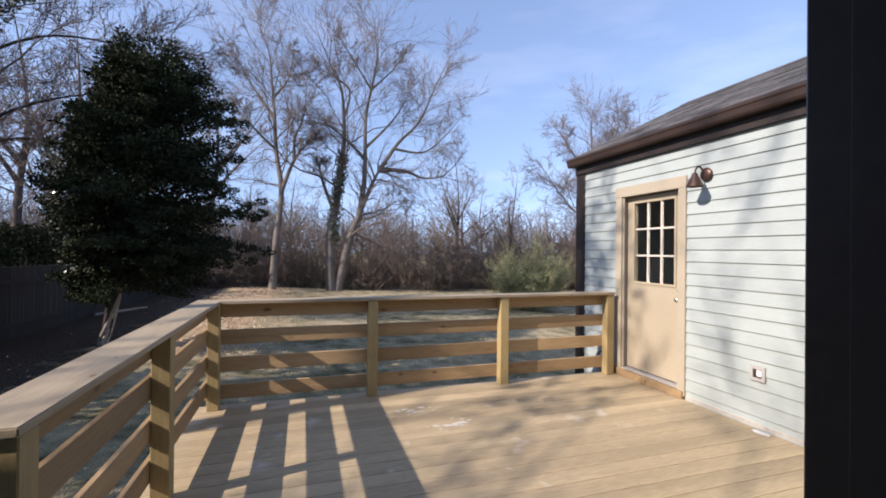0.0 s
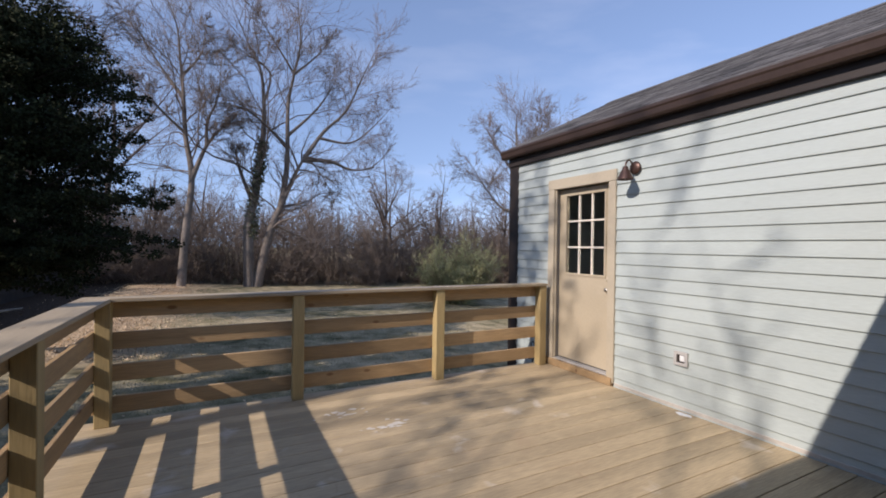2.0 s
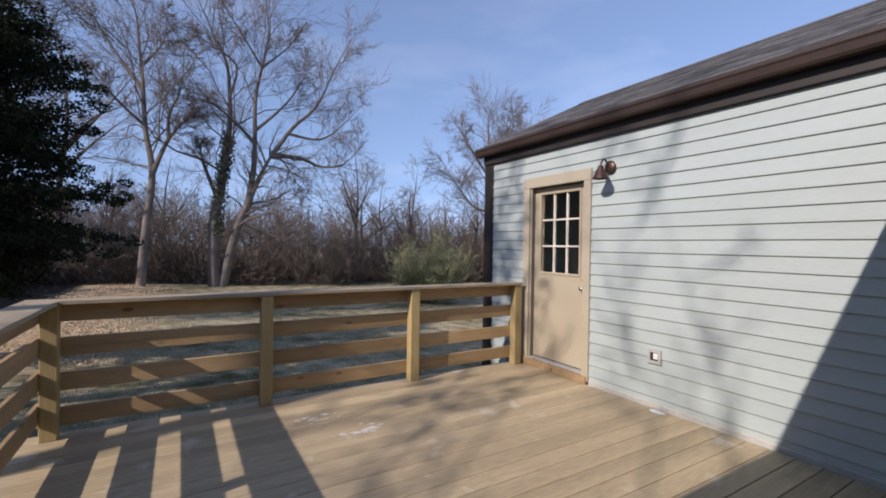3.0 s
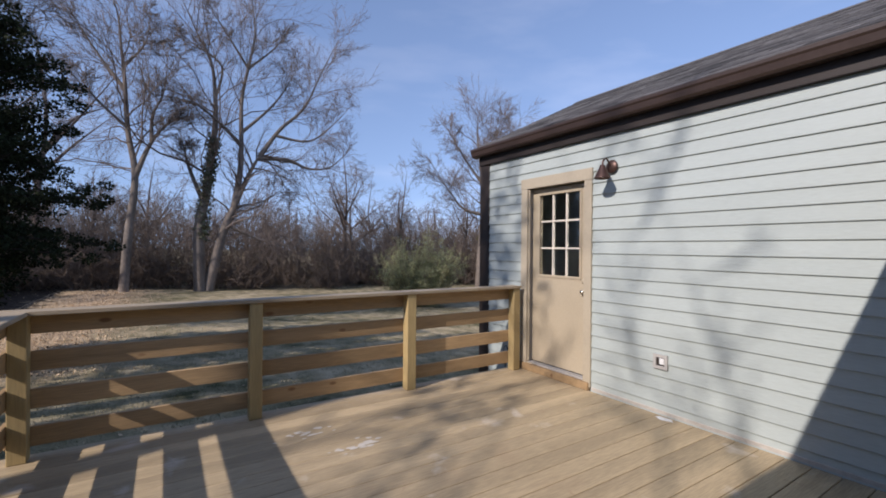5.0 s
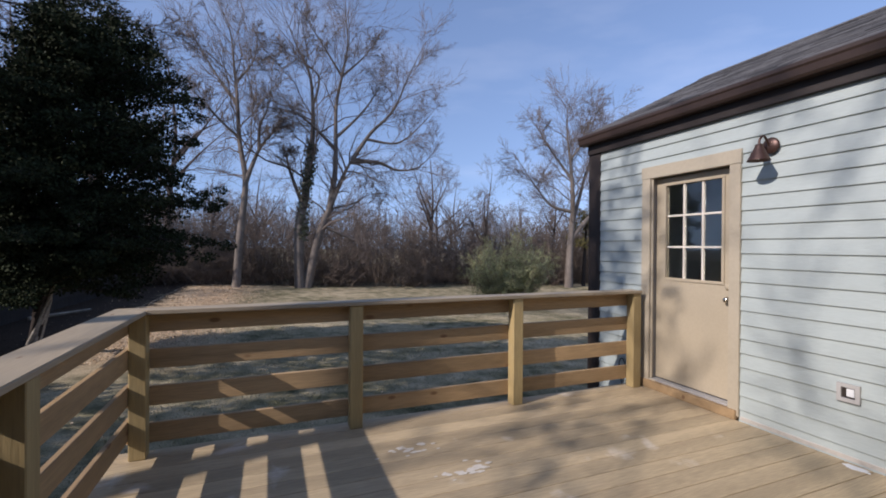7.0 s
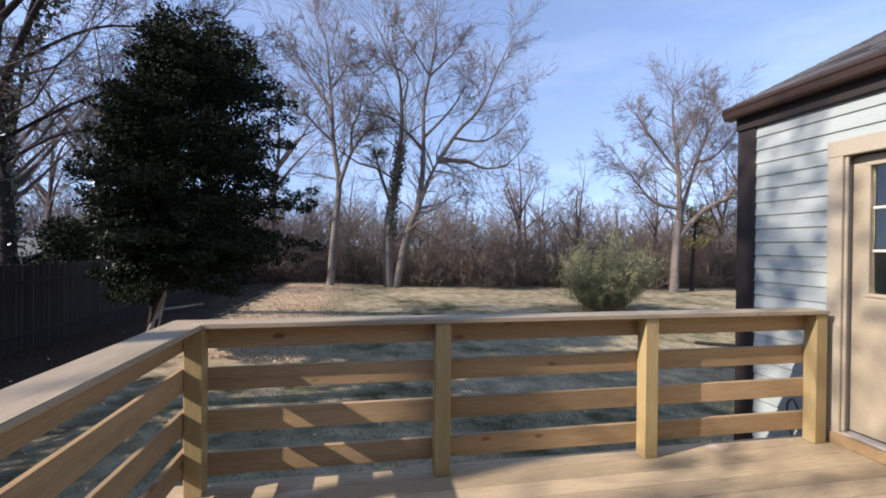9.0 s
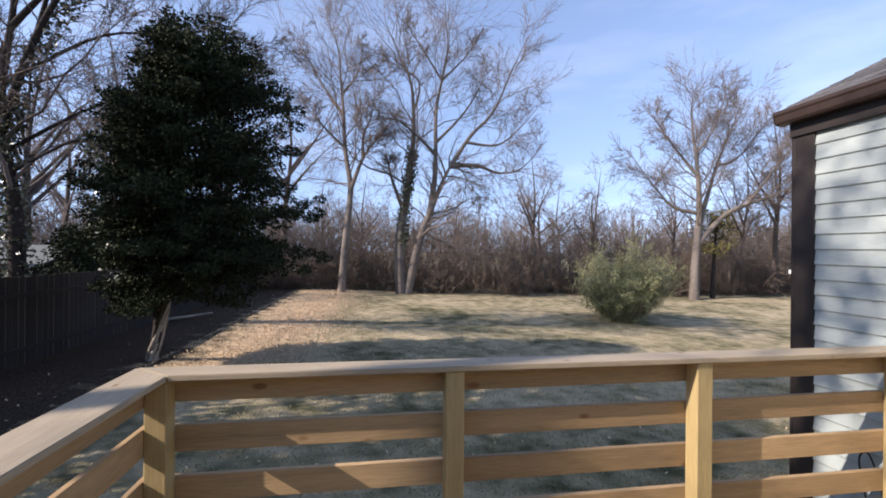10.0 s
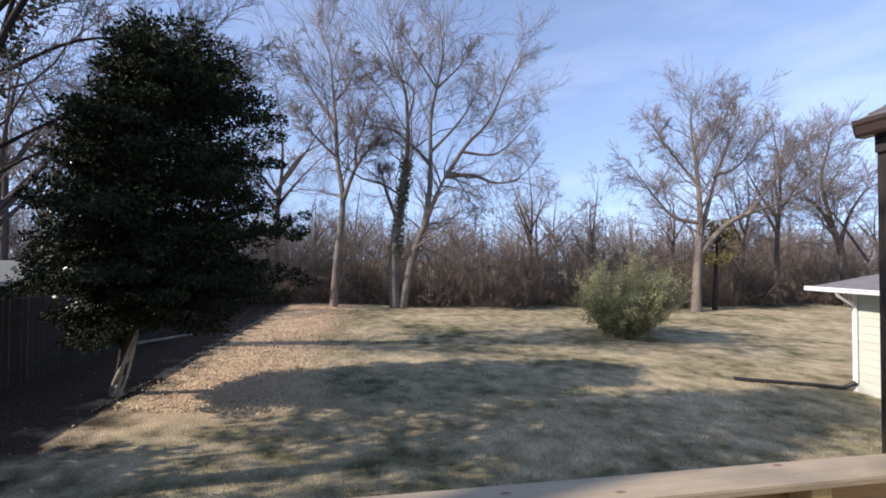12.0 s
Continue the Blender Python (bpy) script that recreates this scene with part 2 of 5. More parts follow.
def lawn_material():
    m = bpy.data.materials.new("winter_lawn")
    m.use_nodes = True
    n, l = m.node_tree.nodes, m.node_tree.links
    b = n["Principled BSDF"]
    b.inputs["Roughness"].default_value, b.inputs["Specular IOR Level"].default_value = 0.95, 0.1
    tc = n.new("ShaderNodeTexCoord")
    tex = []
    for s, d in ((0.35, 5), (2.2, 6), (38.0, 8)):
        t = n.new("ShaderNodeTexNoise")
        t.inputs["Scale"].default_value, t.inputs["Detail"].default_value = s, d
        l.new(tc.outputs["Object"], t.inputs["Vector"])
        tex.append(t)
    r1 = n.new("ShaderNodeValToRGB")
    e = r1.color_ramp.elements
    e[0].position, e[0].color = 0.36, (0.085, 0.085, 0.04, 1)
    e[1].position, e[1].color = 0.62, (0.53, 0.43, 0.275, 1)
    k = e.new(0.48)
    k.color = (0.30, 0.255, 0.15, 1)
    mixv = n.new("ShaderNodeMath")
    mixv.operation = "MULTIPLY_ADD"
    mixv.inputs[1].default_value, mixv.inputs[2].default_value = 0.5, 0.0
    add = n.new("ShaderNodeMath")
    l.new(tex[0].outputs[0], add.inputs[0]), l.new(tex[1].outputs[0], add.inputs[1])
    l.new(add.outputs[0], mixv.inputs[0]), l.new(mixv.outputs[0], r1.inputs[0])
    # bare earth and leaf litter along the fence side and under the hedge, painted darker to deepen the shade there
    sep = n.new("ShaderNodeSeparateXYZ")
    l.new(tc.outputs["Object"], sep.inputs[0])
    wob = n.new("ShaderNodeMath")
    wob.operation = "MULTIPLY_ADD"
    wob.inputs[1].default_value = 3.0
    l.new(tex[1].outputs[0], wob.inputs[0]), l.new(sep.outputs[0], wob.inputs[2])
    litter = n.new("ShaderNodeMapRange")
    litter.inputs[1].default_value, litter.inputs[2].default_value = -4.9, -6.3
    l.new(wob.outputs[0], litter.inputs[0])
    # near-black earth tones: the fence's deep shade is put into the colour
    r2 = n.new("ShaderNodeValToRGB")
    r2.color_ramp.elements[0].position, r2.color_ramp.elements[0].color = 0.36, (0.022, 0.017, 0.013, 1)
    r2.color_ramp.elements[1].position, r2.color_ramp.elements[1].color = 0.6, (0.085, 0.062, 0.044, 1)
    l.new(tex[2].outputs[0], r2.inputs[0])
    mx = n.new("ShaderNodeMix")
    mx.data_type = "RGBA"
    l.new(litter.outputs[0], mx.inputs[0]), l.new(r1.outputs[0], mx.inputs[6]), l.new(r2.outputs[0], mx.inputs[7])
    # drift of dry leaves between the bare earth and the grass
    off = n.new("ShaderNodeMath")
    off.inputs[1].default_value = 4.5
    ab = n.new("ShaderNodeMath")
    ab.operation = "ABSOLUTE"
    l.new(wob.outputs[0], off.inputs[0]), l.new(off.outputs[0], ab.inputs[0])
    band = n.new("ShaderNodeMapRange")
    band.inputs[1].default_value, band.inputs[2].default_value = 1.5, 0.7
    l.new(ab.outputs[0], band.inputs[0])
    near = n.new("ShaderNodeMapRange")
    near.inputs[1].default_value, near.inputs[2].default_value = 5.5, 7.5
    l.new(sep.outputs[1], near.inputs[0])
    both = n.new("ShaderNodeMath")
    both.operation = "MULTIPLY"
    l.new(band.outputs[0], both.inputs[0]), l.new(near.outputs[0], both.inputs[1])
    drift = n.new("ShaderNodeMix")
    drift.data_type = "RGBA"
    drift.inputs[7].default_value = (0.62, 0.46, 0.29, 1)
    l.new(both.outputs[0], drift.inputs[0]), l.new(mx.outputs[2], drift.inputs[6])
    mul = n.new("ShaderNodeMix")
    mul.data_type, mul.blend_type = "RGBA", "MULTIPLY"
    mul.inputs[0].default_value = 0.7
    r3 = n.new("ShaderNodeValToRGB")
    r3.color_ramp.elements[0].position, r3.color_ramp.elements[0].color = 0.3, (0.45, 0.45, 0.45, 1)
    r3.color_ramp.elements[1].position, r3.color_ramp.elements[1].color = 0.6, (1, 1, 1, 1)
    l.new(tex[2].outputs[0], r3.inputs[0])
    l.new(drift.outputs[2], mul.inputs[6]), l.new(r3.outputs[0], mul.inputs[7]), l.new(mul.outputs[2], b.inputs["Base Color"])
    bp = n.new("ShaderNodeBump")
    bp.inputs["Strength"].default_value, bp.inputs["Distance"].default_value = 0.7, 0.04
    l.new(tex[2].outputs[0], bp.inputs["Height"]), l.new(bp.outputs[0], b.inputs["Normal"])
    return m


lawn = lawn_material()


# ---- helpers for meshes ----
def place_of(ob):
    p = Vector(ob.location)
    while ob.parent:
        ob = ob.parent
        p += ob.location
    return p


def attach(name, mesh, material, parent=None, at=(0, 0, 0), rz=0.0, label=""):
    """An object on a mesh, at a place in the world, under an unturned parent."""
    ob = new(name, mesh)
    if material and not mesh.materials:
        mesh.materials.append(material)
    if parent:
        ob.parent = parent
        ob.location = Vector(at) - place_of(parent)
    else:
        ob.location = at
    ob.rotation_euler = (0, 0, rz)
    if label:
        ob["label"] = label
    return ob


def to_mesh(name, bm, smooth=False):
    me = bpy.data.meshes.new(name)
    bmesh.ops.recalc_face_normals(bm, faces=bm.faces)
    if smooth:
        for f in bm.faces:
            f.smooth = True
    bm.to_mesh(me)
    bm.free()
    return me


def part(name, bm, material, parent, label="", smooth=False):
    """A bmesh in world metres as one mesh under parent."""
    off = place_of(parent)
    bmesh.ops.translate(bm, vec=-off, verts=bm.verts)
    return attach(name, to_mesh(name, bm, smooth), material, parent, off, 0.0, label)


def empty(name, at, label, category, group="", kind=""):
    ob = new(name)
    ob.location = at
    return tagged(ob, label, category, group, kind)


BOXES = {}


def box(name, size, material, parent, lo, rz=0.0, bevel=0.003, label=""):
    """A softly edged box; lo is its least corner before the turn, or its centre when turned."""
    key = (tuple(round(s, 4) for s in size), bevel, material.name)
    if key not in BOXES:
        bm = bmesh.new()
        bmesh.ops.create_cube(bm, size=1.0)
        bmesh.ops.scale(bm, vec=size, verts=bm.verts)
        if bevel:
            bmesh.ops.bevel(bm, geom=list(bm.edges), offset=min(bevel, min(size) * 0.3), segments=1, affect="EDGES")
        BOXES[key] = to_mesh(name, bm)
    c = Vector(lo) if rz else Vector(lo) + Vector(size) / 2
    return attach(name, BOXES[key], material, parent, c, rz, label)


def bm_box(lo, hi, bevel=0.0):
    bm = bmesh.new()
    bmesh.ops.create_cube(bm, size=1.0)
    lo, hi = Vector(lo), Vector(hi)
    bmesh.ops.scale(bm, vec=hi - lo, verts=bm.verts)
    bmesh.ops.translate(bm, vec=(lo + hi) / 2, verts=bm.verts)
    if bevel:
        bmesh.ops.bevel(bm, geom=list(bm.edges), offset=bevel, segments=2, affect="EDGES")
    return bm


def bm_join(*bms):
    out = bmesh.new()
    for b in bms:
        me = bpy.data.meshes.new("joined")
        b.to_mesh(me)
        b.free()
        out.from_mesh(me)
        bpy.data.meshes.remove(me)
    return out


def bm_lathe(profile, at, axis="z", steps=24):
    """Turned shape: profile of (radius, height), round an axis."""
    bm = bmesh.new()
    rings = []
    for r, h in profile:
        ring = []
        for i in range(steps):
            a = 2 * math.pi * i / steps
            p = Vector((r * math.cos(a), r * math.sin(a), h))
            if axis == "x":
                p = Vector((p.z, p.x, p.y))
            elif axis == "y":
                p = Vector((p.x, p.z, p.y))
            ring.append(bm.verts.new(p + Vector(at)))
        rings.append(ring)
    for a, b in zip(rings, rings[1:]):
        for i in range(steps):
            bm.faces.new((a[i], a[(i + 1) % steps], b[(i + 1) % steps], b[i]))
    for ring in (rings[0], rings[-1]):
        bm.faces.new(ring)
    return bm


def prism(profile, axis, a, b):
    """A profile of 2D points drawn out along an axis from a to b."""
    bm = bmesh.new()
    def put(u, v, w):
        return {"x": (w, u, v), "y": (u, w, v), "z": (u, v, w)}[axis]
    r0 = [bm.verts.new(put(u, v, a)) for u, v in profile]
    r1 = [bm.verts.new(put(u, v, b)) for u, v in profile]
    n = len(profile)
    for i in range(n):
        bm.faces.new((r0[i], r0[(i + 1) % n], r1[(i + 1) % n], r1[i]))
    bm.faces.new(r0), bm.faces.new(r1)
    return bm


class Tubes:
    """Gathers tapering tubes and leaves into one mesh."""
    def __init__(self):
        self.v, self.f = [], []

    def tube(self, pts, radii, sides=4):
        base = len(self.v)
        for i, p in enumerate(pts):
            d = (pts[min(i + 1, len(pts) - 1)] - pts[max(i - 1, 0)])
            if d.length < 1e-6:
                d = Vector((0, 0, 1))
            d.normalize()
            u = d.cross(Vector((0.31, 0.87, 0.12)))
            u.normalize()
            w = d.cross(u)
            for k in range(sides):
                a = 2 * math.pi * k / sides
                self.v.append(p + (u * math.cos(a) + w * math.sin(a)) * radii[i])
        for i in range(len(pts) - 1):
            for k in range(sides):
                q = base + i * sides
                self.f.append((q + k, q + (k + 1) % sides, q + sides + (k + 1) % sides, q + sides + k))

    def twig(self, a, b, r):
        """A pointed three-sided twig from a to b."""
        d = (b - a).normalized()
        u = d.cross(Vector((0.31, 0.87, 0.12))).normalized()
        w = d.cross(u)
        base = len(self.v)
        self.v += [a + u * r, a + (w * 0.87 - u * 0.5) * r, a - (w * 0.87 + u * 0.5) * r, b]
        self.f += [(base, base + 1, base + 3), (base + 1, base + 2, base + 3), (base + 2, base, base + 3)]

    def leaf(self, p, d, up, length, width):
        """A pointed leaf of two folded triangles."""
        side = d.cross(up)
        if side.length < 1e-4:
            side = Vector((1, 0, 0))
        side.normalize()
        b = len(self.v)
        mid = p + d * (length * 0.5)
        self.v += [p, mid + side * width * 0.5, p + d * length, mid - side * width * 0.5]
        self.f.append((b, b + 1, b + 2, b + 3))

    def mesh(self, name, smooth=True):
        me = bpy.data.meshes.new(name)
        me.from_pydata(self.v, [], self.f)
        if smooth:
            me.polygons.foreach_set("use_smooth", [True] * len(me.polygons))
        me.update()
        return me


def rand_dir(rng):
    while True:
        v = Vector((rng.uniform(-1, 1), rng.uniform(-1, 1), rng.uniform(-1, 1)))
        if 0.05 < v.length < 1:
            return v.normalized()


def terrain(x, y):
    """Height of the ground: it falls away to the east of the deck and rises gently to the hedge."""
    cx, cy = max(-8.0, min(26.0, x)), max(-6.0, min(27.0, y))
    z = TERR[0] + TERR[1] * cx + TERR[2] * cy + TERR[3] * cx * cy + TERR[4] * cx * cx
    return z + 0.05 * noise.noise((x * 0.25, y * 0.25, 3.0)) + 0.02 * noise.noise((x * 1.1, y * 1.1, 7.0))
TERR = (-1.3071, -0.0607, 0.0073, 0.0012, 0.0007)


# ---- ground ----
def build_ground():
    def steps(a, b, fine):
        s = list(np.arange(a, b + 0.01, fine))
        return [-420, -200, -100, -60, -40] + s + [60, 100, 200, 420]
    xs, ys = steps(-24, 32, 0.5), steps(-14, 32, 0.5)
    v = [(x, y, terrain(x, y)) for y in ys for x in xs]
    w = len(xs)
    f = [(j * w + i, j * w + i + 1, (j + 1) * w + i + 1, (j + 1) * w + i) for j in range(len(ys) - 1) for i in range(w - 1)]
    me = bpy.data.meshes.new("ground")
    me.from_pydata(v, [], f)
    me.polygons.foreach_set("use_smooth", [True] * len(f))
    tagged(attach("ground", me, lawn), "dormant winter lawn, its leaf litter darkened as shade along the fence", "ground", kind="structure")


build_ground()

# ---- the house: wing along the deck, back wall with the open doorway ----
Y_END, Y_BACK, Z_EAVE = 0.845, -3.70, 2.40
LAP = 0.11103
wing = empty("wall_east", (0, -1.4, 0), "pale grey-green lap siding wall beside the deck", "wall", kind="structure")
OPEN_Y0, OPEN_Y1, OPEN_Z0, OPEN_Z1 = -0.810, -0.035, 0.09, 2.01
for lo, hi in (((0.012, -9.0, -1.9), (0.16, OPEN_Y0, 2.5)), ((0.012, OPEN_Y1, -1.9), (0.16, 0.815, 2.5)),
               ((0.012, OPEN_Y0, -1.9), (0.16, OPEN_Y1, OPEN_Z0)), ((0.012, OPEN_Y0, OPEN_Z1), (0.16, OPEN_Y1, 2.5))):
    part("wall_core", bm_box(lo, hi), plaster, wing)

LAPS = {}


def lap_board(parent, y0, y1, z, height, material=None, x=0.0):
    """One lap-siding board, its lower edge standing proud."""
    key = (round(y1 - y0, 3), round(height, 3), (material or siding_paint).name)
    if key not in LAPS:
        h = height
        LAPS[key] = to_mesh("siding_board", prism([(0.010, 0), (-0.0135, 0), (-0.015, 0.004), (-0.002, h + 0.012), (0.010, h + 0.012)], "y", -(y1 - y0) / 2, (y1 - y0) / 2))
    return attach("siding_board", LAPS[key], material or siding_paint, parent, (x, (y0 + y1) / 2, z))


n_laps = 22
for i in range(n_laps):
    z = -0.0253 + LAP * i
    h = min(LAP, Z_EAVE - z - 0.012)
    if h < 0.02:
        continue
    if z < 2.02:
        lap_board(wing, -3.72, -0.895, z, h)
        lap_board(wing, 0.062, 0.665, z, h)
    else:
        lap_board(wing, -3.72, 0.665, z, h)
for i in range(1, 13):
    lap_board(wing, 0.135, 0.665, -0.0253 - LAP * i, LAP)
box("skirt_trim", (0.022, 2.82, 0.032), skirt_paint, wing, (-0.012, -3.72, 0.004), label="cream strip along the deck")
box("corner_board", (0.03, 0.155, 4.3), dark_paint, wing, (-0.022, 0.665, -1.88), bevel=0.004, label="dark brown corner board")
box("corner_board", (0.18, 0.025, 4.3), dark_paint, wing, (-0.022, 0.821, -1.88), bevel=0.004, label="dark brown corner board")

gable = empty("wall_north", (1.9, 0.83, 0), "pale lap siding gable end of the wing", "wall", kind="structure")
part("gable_wall", prism([(0.0, -1.9), (3.8, -1.9), (3.8, 2.45), (1.9, 3.42), (0.0, 2.45)], "y", 0.70, 0.818), siding_paint, gable)
far_wall = empty("wall_far_east", (3.8, -4, 0), "plain outer wall of the wing", "wall", kind="structure")
part("wall_core", bm_box((3.68, -9.0, -1.9), (3.8, 0.70, 2.45)), siding_paint, far_wall)
tagged(attach("wing_floor", to_mesh("wing_floor", bm_box((0.16, -9.0, -0.05), (3.68, 0.70, 0.05))), interior_floor), "dark interior floor of the wing", "floor", kind="structure")
tagged(attach("wing_ceiling", to_mesh("wing_ceiling", bm_box((0.16, -9.0, 2.40), (3.68, 0.70, 2.46))), plaster), "plain ceiling inside the wing", "ceiling", kind="structure")

# back wall of the house, with the doorway through which the walk begins
DX0, DX1, DZ = -3.84, -2.822, 2.10
back = empty("wall_south", (-4, Y_BACK, 0), "house wall with the open brown-framed doorway", "wall", kind="structure")
for lo, hi in (((-9.0, -3.86, -1.9), (DX0 - 0.04, -3.715, 2.5)), ((DX1 + 0.04, -3.86, -1.9), (0.012, -3.715, 2.5)),
               ((DX0 - 0.04, -3.86, DZ + 0.04), (DX1 + 0.04, -3.715, 2.5)), ((DX0 - 0.04, -3.86, -1.9), (DX1 + 0.04, -3.715, -0.03))):
    part("wall_core", bm_box(lo, hi), siding_paint, back)
frame_back = empty("door_2", (-3.3, -3.78, 0), "dark brown frame of the open doorway", "door frame", kind="structure")
box("door_jamb", (0.04, 0.165, DZ + 0.03), jamb_paint, frame_back, (DX1, -3.865, 0.0), bevel=0.004)
box("door_jamb", (0.04, 0.165, DZ + 0.03), jamb_paint, frame_back, (DX0 - 0.04, -3.865, 0.0), bevel=0.004)
box("door_head", (DX1 - DX0 - 0.004, 0.165, 0.04), jamb_paint, frame_back, (DX0 + 0.002, -3.865, DZ), bevel=0.004)
box("door_stop", (0.014, 0.04, DZ - 0.01), jamb_paint, frame_back, (DX1 - 0.014, -3.80, 0.005), bevel=0.002)
box("casing", (0.10, 0.02, DZ + 0.14), jamb_paint, frame_back, (DX1 + 0.042, -3.721, 0.0), bevel=0.003)
box("casing", (0.10, 0.02, DZ + 0.14), jamb_paint, frame_back, (DX0 - 0.142, -3.721, 0.0), bevel=0.003)
box("threshold", (DX1 - DX0 - 0.004, 0.20, 0.03), dark_metal, frame_back, (DX0 + 0.002, -3.902, -0.026), bevel=0.004)
room = empty("room_walls", (-4, -6.4, 0), "plain walls of the room behind the doorway", "wall", kind="structure")
part("wall_core", bm_box((-7.0, -9.0, -0.05), (-6.88, -3.862, 2.44)), plaster, room)
part("wall_core", bm_box((-6.88, -9.0, -0.05), (0.010, -8.88, 2.44)), plaster, room)
tagged(attach("room_floor", to_mesh("room_floor", bm_box((-6.88, -8.88, -0.08), (0.010, -3.864, -0.028))), interior_floor), "dark boards of the room behind the doorway", "floor", kind="structure")
tagged(attach("room_ceiling", to_mesh("room_ceiling", bm_box((-7.0, -9.0, 2.44), (0.010, -3.72, 2.50))), plaster), "plain ceiling of the room behind the doorway", "ceiling", kind="structure")
main_roof = empty("main_roof", (-4, -6, 2.5), "grey shingled main roof over the doorway", "roof", kind="structure")
part("roof_slab", prism([(-3.34, 2.40), (-3.34, 2.50), (-6.4, 3.90), (-9.4, 2.50), (-9.4, 2.40), (-6.4, 3.78)], "x", -9.4, -0.2), roof_grey, main_roof)
part("fascia", bm_box((-9.4, -3.338, 2.36), (-0.2, -3.31, 2.50), 0.004), brown_paint, main_roof)
part("soffit", bm_box((-9.4, -3.70, 2.385), (-0.2, -3.342, 2.398)), brown_paint, main_roof)

# ---- roof of the wing: gable roof with courses of shingle ----
RIDGE = Vector((1.9, 0, 3.60))
EAVE = Vector((-0.13, 0, 2.590))
roof = empty("wing_roof", (1.9, -1.4, 2.6), "weathered dark grey asphalt shingle gable roof with brown fascia", "roof", kind="structure")
part("roof_deck", prism([(EAVE.x, EAVE.z - 0.012), (RIDGE.x, RIDGE.z - 0.012), (3.93, 2.578), (3.93, 2.53), (RIDGE.x, RIDGE.z - 0.07), (EAVE.x, EAVE.z - 0.05)], "y", -9.2, 0.872), roof_grey, roof)
gutter_profile = [(-0.150, 2.600), (-0.150, 2.575), (-0.140, 2.560), (-0.132, 2.515), (-0.118, 2.498), (-0.045, 2.498), (-0.045, 2.600), (-0.06, 2.600), (-0.06, 2.512), (-0.116, 2.512), (-0.126, 2.53), (-0.136, 2.58), (-0.136, 2.600)]
part("gutter", prism(gutter_profile, "y", -3.30, 0.881), brown_paint, roof, "glossy brown eaves gutter")
part("gutter_end", prism([(-0.150, 2.602), (-0.150, 2.575), (-0.132, 2.515), (-0.118, 2.496), (-0.045, 2.496), (-0.045, 2.602)], "y", 0.882, 0.888), dark_paint, roof)
part("frieze_board", bm_box((-0.043, -3.66, 2.398), (0.010, 0.843, 2.545), 0.003), dark_paint, roof, "dark brown frieze board")
part("rake_board", prism([(-0.04, 2.50), (-0.04, 2.57), (RIDGE.x, RIDGE.z - 0.075), (3.84, 2.57), (3.84, 2.42), (RIDGE.x, RIDGE.z - 0.19)], "y", 0.847, 0.866), dark_paint, roof)
slope = (RIDGE - EAVE)
run = slope.length
pitch = math.atan2(slope.z, slope.x)


def shingle_mesh(w, h):
    bm = bmesh.new()
    bmesh.ops.create_cube(bm, size=1.0)
    bmesh.ops.scale(bm, vec=(h, w, 0.008), verts=bm.verts)
    for v in bm.verts:
        if v.co.x > 0:
            v.co.z -= 0.006
    bmesh.ops.rotate(bm, matrix=Matrix.Rotation(-pitch, 3, "Y"), verts=bm.verts)
    return to_mesh("shingle", bm)


rng = random.Random(5)
SH = [shingle_mesh(w, 0.19) for w in (0.24, 0.31, 0.38)]
course = 0.142
rows = int(run / course)
for r in range(rows + 1):
    y = 0.90 - rng.uniform(0, 0.02)
    while y > -4.6:
        k = rng.randrange(3)
        w = (0.24, 0.31, 0.38)[k]
        s = min(r * course + 0.085, run - 0.07)
        c = EAVE + slope.normalized() * s
        attach("shingle", SH[k], shingle_mat, roof, (c.x - math.sin(pitch) * 0.002, y - w / 2, c.z + 0.006 + rng.uniform(0, 0.003)))
        y -= w + 0.006
part("ridge_cap", prism([(RIDGE.x - 0.14, RIDGE.z - 0.05), (RIDGE.x, RIDGE.z + 0.022), (RIDGE.x + 0.14, RIDGE.z - 0.05), (RIDGE.x + 0.13, RIDGE.z - 0.065), (RIDGE.x, RIDGE.z + 0.008), (RIDGE.x - 0.13, RIDGE.z - 0.065)], "y", -9.2, 0.885), shingle_mat, roof)


